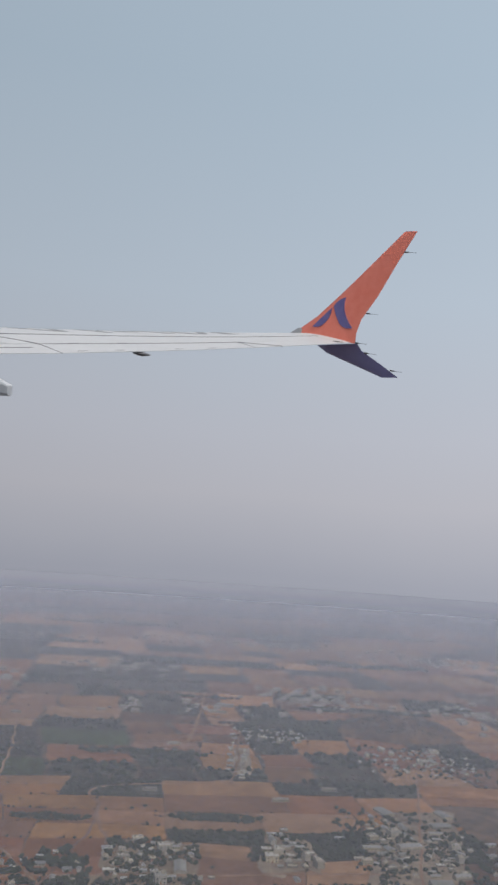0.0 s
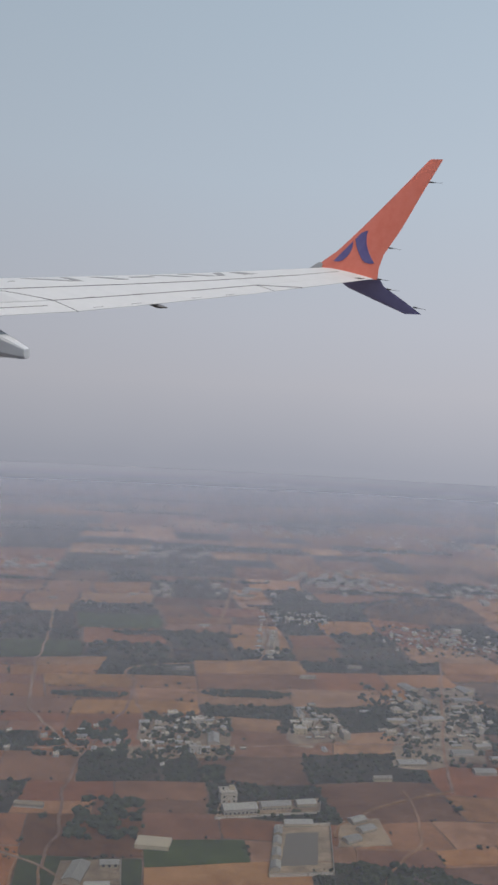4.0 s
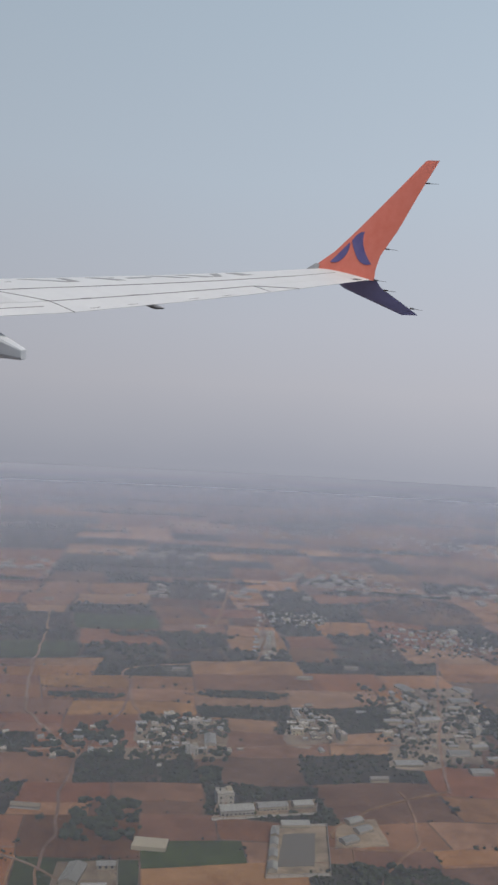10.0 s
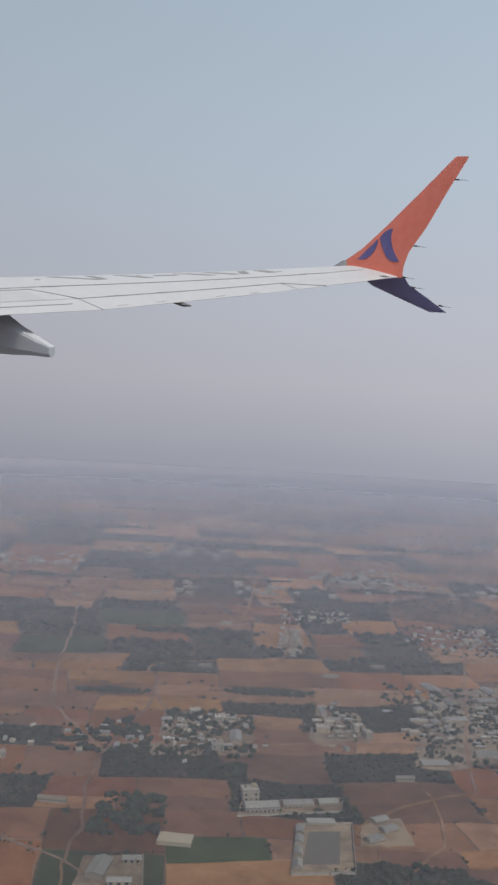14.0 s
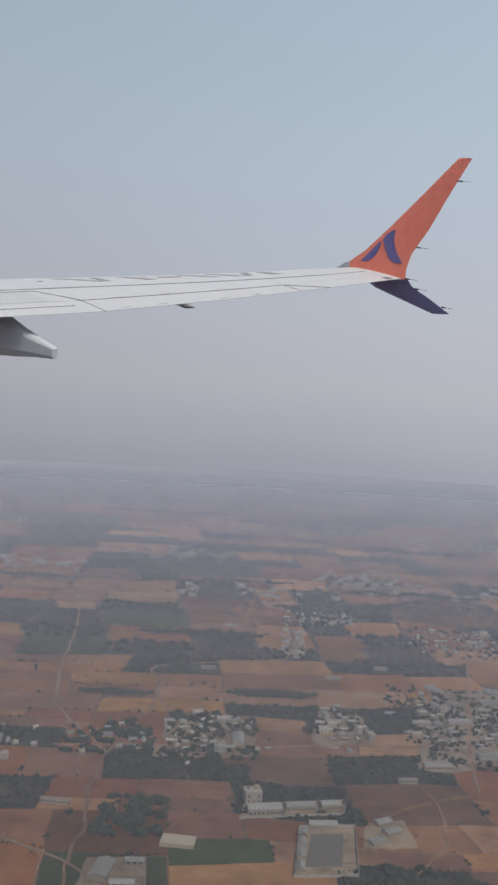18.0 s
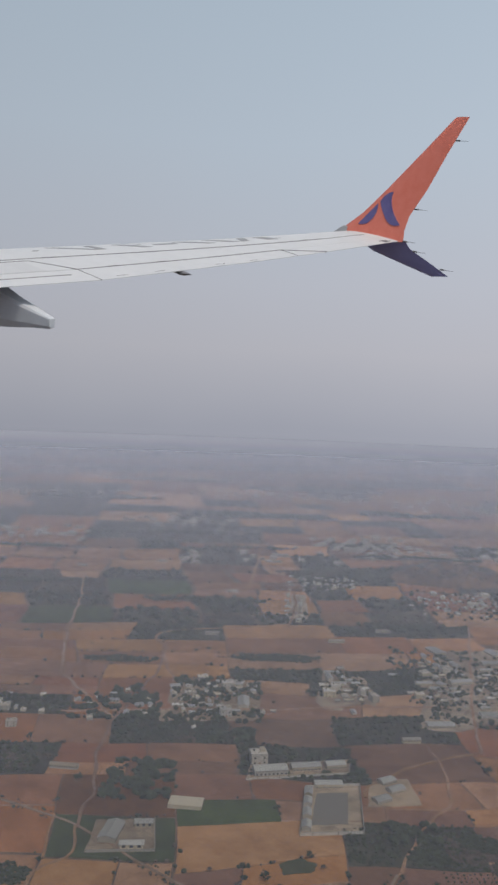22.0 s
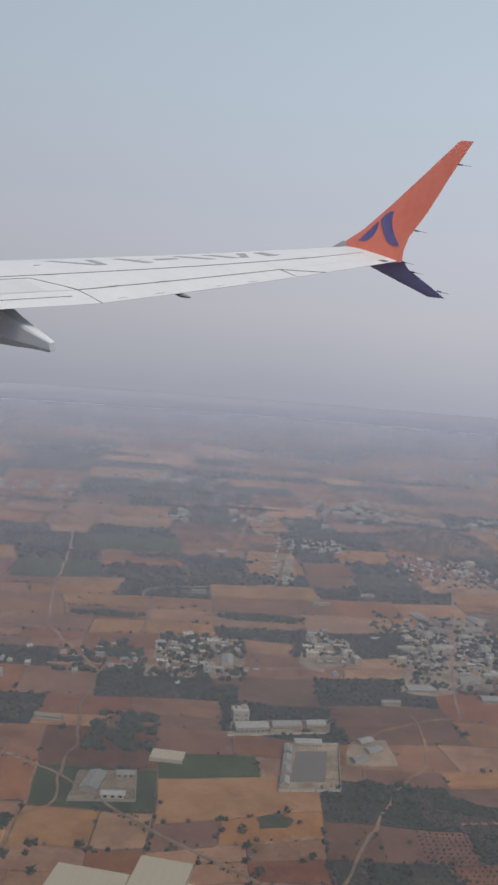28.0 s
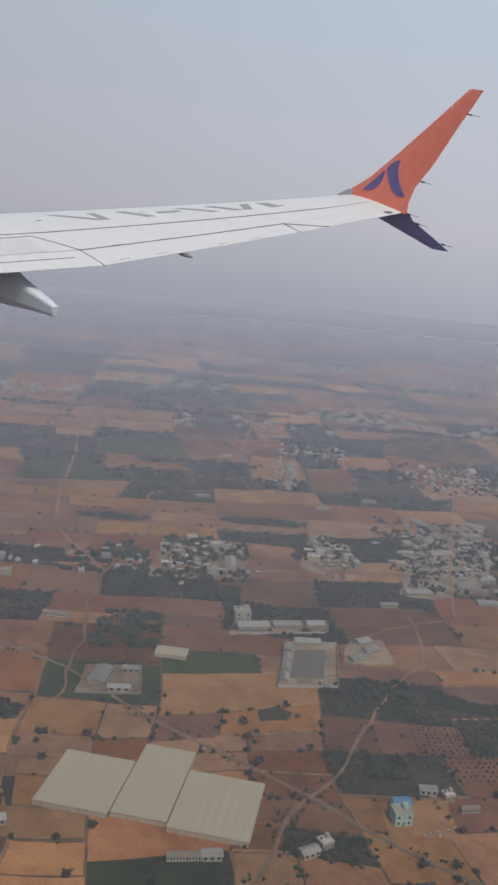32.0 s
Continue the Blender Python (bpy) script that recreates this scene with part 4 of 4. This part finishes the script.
panel("wing_box", 1.2, 15.35, 0.20, 0.90, WHITE, "white painted upper skin", 26, 16)
for a, b in ((1.2, 4.6), (4.62, 8.0), (8.02, 11.4), (11.42, 14.8)):
    panel("slat", a, b, 0.905, 1.0, BARE, "bare metal leading edge slat", 8, 10)
panel("leading_edge_cap", 14.82, 15.35, 0.905, 1.0, WHITE, "", 4, 10)
panel("flap", 1.2, 5.4, 0.0, 0.192, WHITE, "white trailing edge flap")
panel("flap", 5.43, 8.93, 0.0, 0.192, WHITE, "white trailing edge flap")
panel("aileron", 8.95, 12.90, 0.0, 0.190, WHITE, "white aileron")
panel("trailing_edge_panel", 12.94, 15.35, 0.0, 0.197, WHITE, "white fixed trailing edge")
for a, b in ((2.0, 4.3), (4.34, 6.4), (6.44, 8.5)):
    panel("spoiler", a, b, 0.205, 0.40, GREY, "grey-white spoiler panel", 6, 6, 0.006, 0.02)
panel("wing_tip", 15.355, 15.58, 0.0, 1.0, WHITE, "white wing tip", 3, 20)


def seam(y0, s0, y1, s1, w, mat=SEAM, lift=0.005, name="seam", n=14):
    rings = []
    for i in range(n + 1):
        y, s = y0 + (y1 - y0) * i / n, s0 + (s1 - s0) * i / n
        c = TE(y) - LE(y)
        if abs(y1 - y0) > 0.4:
            a, b = skin(y, s - w / c / 2, 1, lift), skin(y, s + w / c / 2, 1, lift)
        else:
            a, b = skin(y - w / 2, s, 1, lift), skin(y + w / 2, s, 1, lift)
        rings.append([a, b, b - Vector((0, 0, 0.012)), a - Vector((0, 0, 0.012))])
    return part(name, mesh(name, *loft(rings), mat), wing)


seam(8.0, 0.47, 14.3, 0.42, 0.022)
seam(8.60, 0.42, 8.93, 0.20, 0.014)
seam(5.0, 0.43, 8.60, 0.42, 0.016)
seam(8.93, 0.194, 12.92, 0.194, 0.030, lift=0.002)
seam(12.92, 0.19, 13.6, 0.0, 0.03)
seam(2.0, 0.11, 8.7, 0.11, 0.014)
seam(8.93, 0.19, 8.94, 0.0, 0.011, lift=0.003)
seam(14.3, 0.42, 15.3, 0.45, 0.008)
for y, s in ((9.5, 0.2), (10.4, 0.2), (11.5, 0.195), (12.3, 0.195), (9.3, 0.03), (10.0, 0.03), (11.2, 0.03), (11.9, 0.025)):
    seam(y, s, y + 0.14, s, 0.05, name="hinge_cover", n=3)
for y, s in ((9.1, 0.66), (11.0, 0.72), (12.0, 0.70), (13.6, 0.62), (13.9, 0.45)):
    seam(y, s, y + 0.06, s, 0.05, name="access_cap", n=2)
# plain grey bars in place of the markings on the upper skin: y along the far and the near end, and the chord span
def slant_bar(far, near, s0, s1, width):
    rings = []
    for i in range(7):
        f = i / 6
        y, c = near + (far - near) * f, s0 + (s1 - s0) * f
        a, b = skin(y, c, 1, 0.006), skin(y + width, c, 1, 0.006)
        rings.append([a, b, b - Vector((0, 0, 0.008)), a - Vector((0, 0, 0.008))])
    part("marking_bar", mesh("marking_bar", *loft(rings), LETTER), wing, "plain grey painted bar")


for far, near, s0, s1, width in ((9.45, 10.02, 0.60, 0.76, 0.15), (10.12, 10.12, 0.60, 0.76, 0.12), (10.62, 10.92, 0.60, 0.76, 0.16), (11.25, 11.25, 0.66, 0.70, 0.42),
                                 (11.72, 12.16, 0.60, 0.76, 0.15), (12.28, 12.62, 0.59, 0.76, 0.16), (12.98, 12.80, 0.59, 0.76, 0.16), (13.30, 13.36, 0.59, 0.75, 0.20)):
    slant_bar(far, near, s0, s1, width)


# flap track fairing: a canoe under the flap
def fairing(y):
    rings = []
    for x, top, low, w in ((-15.2, -1.50, -1.55, 0.05), (-14.6, -1.52, -1.95, 0.16), (-13.7, -1.55, -2.30, 0.21), (-12.66, -1.60, -2.31, 0.20), (-12.0, -1.765, -2.24, 0.135), (-11.5, -1.865, -2.17, 0.10), (-11.08, -1.945, -2.13, 0.065), (-11.03, -1.965, -2.115, 0.05)):
        d = (y - 8.0)
        x, top, low = x + 0.3 * d, top + 0.136 * d, low + 0.136 * d
        h = top - low
        rings.append([(x, y - w * 0.8, top), (x, y + w * 0.8, top), (x, y + w, top - h * 0.12), (x, y + w, low + h * 0.25), (x, y + w * 0.55, low), (x, y - w * 0.55, low), (x, y - w, low + h * 0.25), (x, y - w, top - h * 0.12)])
    return part("flap_track_fairing", mesh("flap_track_fairing", *loft(rings), SHADE, 25), wing, "grey canoe-shaped flap track fairing")


fairing(8.0)
rings = []
for k in range(7):
    f = k / 6
    r = 0.034 * math.sin(math.pi * min(max(f, 0.08), 0.93)) + 0.006
    x = TE(10.46) - 0.25 + 0.42 * f
    rings.append([(x, 10.46 + r * 1.4 * math.cos(a), ZT(10.46) - 0.05 + r * math.sin(a)) for a in (math.tau * j / 8 for j in range(8))])
part("hinge_fairing", mesh("hinge_fairing", *loft(rings), HINGE, 50), wing, "small dark grey aileron hinge fairing")


# split winglet
def blade(name, lead, trail, lateral, thick, mat, label):
    """A tapered blade between a leading and a trailing line of (x, z) points."""
    rings = []
    for (x0, z0), (x1, z1) in zip(lead, trail):
        c = math.hypot(x1 - x0, z1 - z0)
        ring = []
        for side in (1, -1):
            for j in range(9):
                f = j / 8 if side > 0 else 1 - j / 8
                t = thick * c * (math.sqrt(f) * (1 - f) * 2.2 + 0.012 * (1 - f) + 0.004)
                x, z = x0 + (x1 - x0) * f, z0 + (z1 - z0) * f
                ring.append((x, lateral(z) + side * t, z))
        rings.append(ring)
    return part(name, mesh(name, *loft(rings), mat, 45), wing, label)


cant = lambda z: 15.5 + 0.25 * (z + 0.45)
UP_LEAD = [(-10.92, -0.50), (-10.97, -0.27), (-10.60, 0.03), (-10.12, 0.576), (-9.533, 1.296), (-8.98, 1.99), (-8.93, 2.01)]
UP_TRAIL = [(-9.45, -0.49), (-9.49, -0.27), (-9.46, 0.03), (-9.20, 0.576), (-8.95, 1.296), (-8.68, 1.99), (-8.67, 2.01)]
upper = blade("winglet", UP_LEAD, UP_TRAIL, cant, 0.035, ORANGE, "orange upper winglet blade")
part("winglet_root", mesh("winglet_root", *loft([[(-11.28, 15.50, -0.45), (-11.26, 15.48, -0.44), (-10.9, 15.46, -0.43), (-10.9, 15.55, -0.45)], [(-11.0, 15.54, -0.26), (-10.99, 15.50, -0.26), (-10.9, 15.49, -0.27), (-10.9, 15.56, -0.28)]]), FILLET), wing, "grey winglet leading edge fillet")
down = lambda z: 15.6 - 0.7 * (z + 0.46)
blade("lower_winglet", [(-10.56, -0.60), (-10.35, -0.74), (-9.7, -0.94), (-9.063, -1.131), (-9.03, -1.14)], [(-9.47, -0.48), (-9.40, -0.62), (-8.98, -0.87), (-8.637, -1.09), (-8.62, -1.10)], down, 0.035, NAVY, "navy lower winglet blade")


def between(line, z):
    for (x0, z0), (x1, z1) in zip(line, line[1:]):
        if z0 <= z <= z1:
            return x0 + (x1 - x0) * (z - z0) / (z1 - z0)
    return line[0][0] if z < line[0][1] else line[-1][0]


def plate(pts, lateral, off):
    """A thin painted shape that follows the inboard face of the blade."""
    front = []
    for x, z in pts:
        x0, x1 = between(UP_LEAD[1:], z), between(UP_TRAIL, z)
        f = min(max((x - x0) / (x1 - x0), 0.0), 1.0)
        half = 0.035 * (x1 - x0) * (math.sqrt(f) * (1 - f) * 2.2 + 0.012 * (1 - f) + 0.004)
        front.append((x, lateral(z) - half - off, z))
    return loft([front, [(x, y + off, z) for x, y, z in front]])


def curve(a, b, c, n=7):
    return [((1 - t) ** 2 * a[0] + 2 * t * (1 - t) * b[0] + t * t * c[0], (1 - t) ** 2 * a[1] + 2 * t * (1 - t) * b[1] + t * t * c[1]) for t in (k / n for k in range(n))]


small = curve((-10.63, -0.205), (-10.42, 0.06), (-10.262, 0.25)) + curve((-10.262, 0.25), (-10.19, 0.0), (-10.40, -0.17)) + curve((-10.40, -0.17), (-10.48, -0.215), (-10.63, -0.205), 3)
large = curve((-10.22, 0.29), (-10.14, 0.47), (-9.965, 0.495), 5) + curve((-9.965, 0.495), (-10.0, 0.18), (-9.62, -0.16)) + curve((-9.62, -0.16), (-9.85, -0.24), (-10.02, -0.01)) + curve((-10.02, -0.01), (-10.14, 0.13), (-10.22, 0.29), 5)
for shape in (small, large):
    part("emblem", mesh("emblem", *plate(shape, cant, 0.011), VIOLET), upper, "violet-blue curved fin emblem")


def wick(a, b):
    d = Vector(b) - Vector(a)
    rings = []
    for f, r in ((0, 0.018), (0.3, 0.016), (0.34, 0.006), (1, 0.003)):
        p = Vector(a) + d * f
        rings.append([(p.x, p.y + r * math.cos(t), p.z + r * math.sin(t)) for t in (math.tau * j / 6 for j in range(6))])
    part("static_wick", mesh("static_wick", *loft(rings), SEAM), wing, "black static discharge wick")


for x, z, lat in ((-8.85, 1.55, cant), (-9.38, 0.18, cant), (-9.46, -0.47, cant), (-9.34, -0.66, down), (-8.78, -0.97, down)):
    wick((x, lat(z), z), (x + 0.30, lat(z), z - 0.01))
seam(15.2, 0.10, 15.26, 0.03, 0.12, name="tip_light", n=2)

# ---- the worked fields, each a slab of its own ----
for k, v, f in FIELD_SLABS:
    part("field", mesh("field", v, f, FIELD[k]), ground)
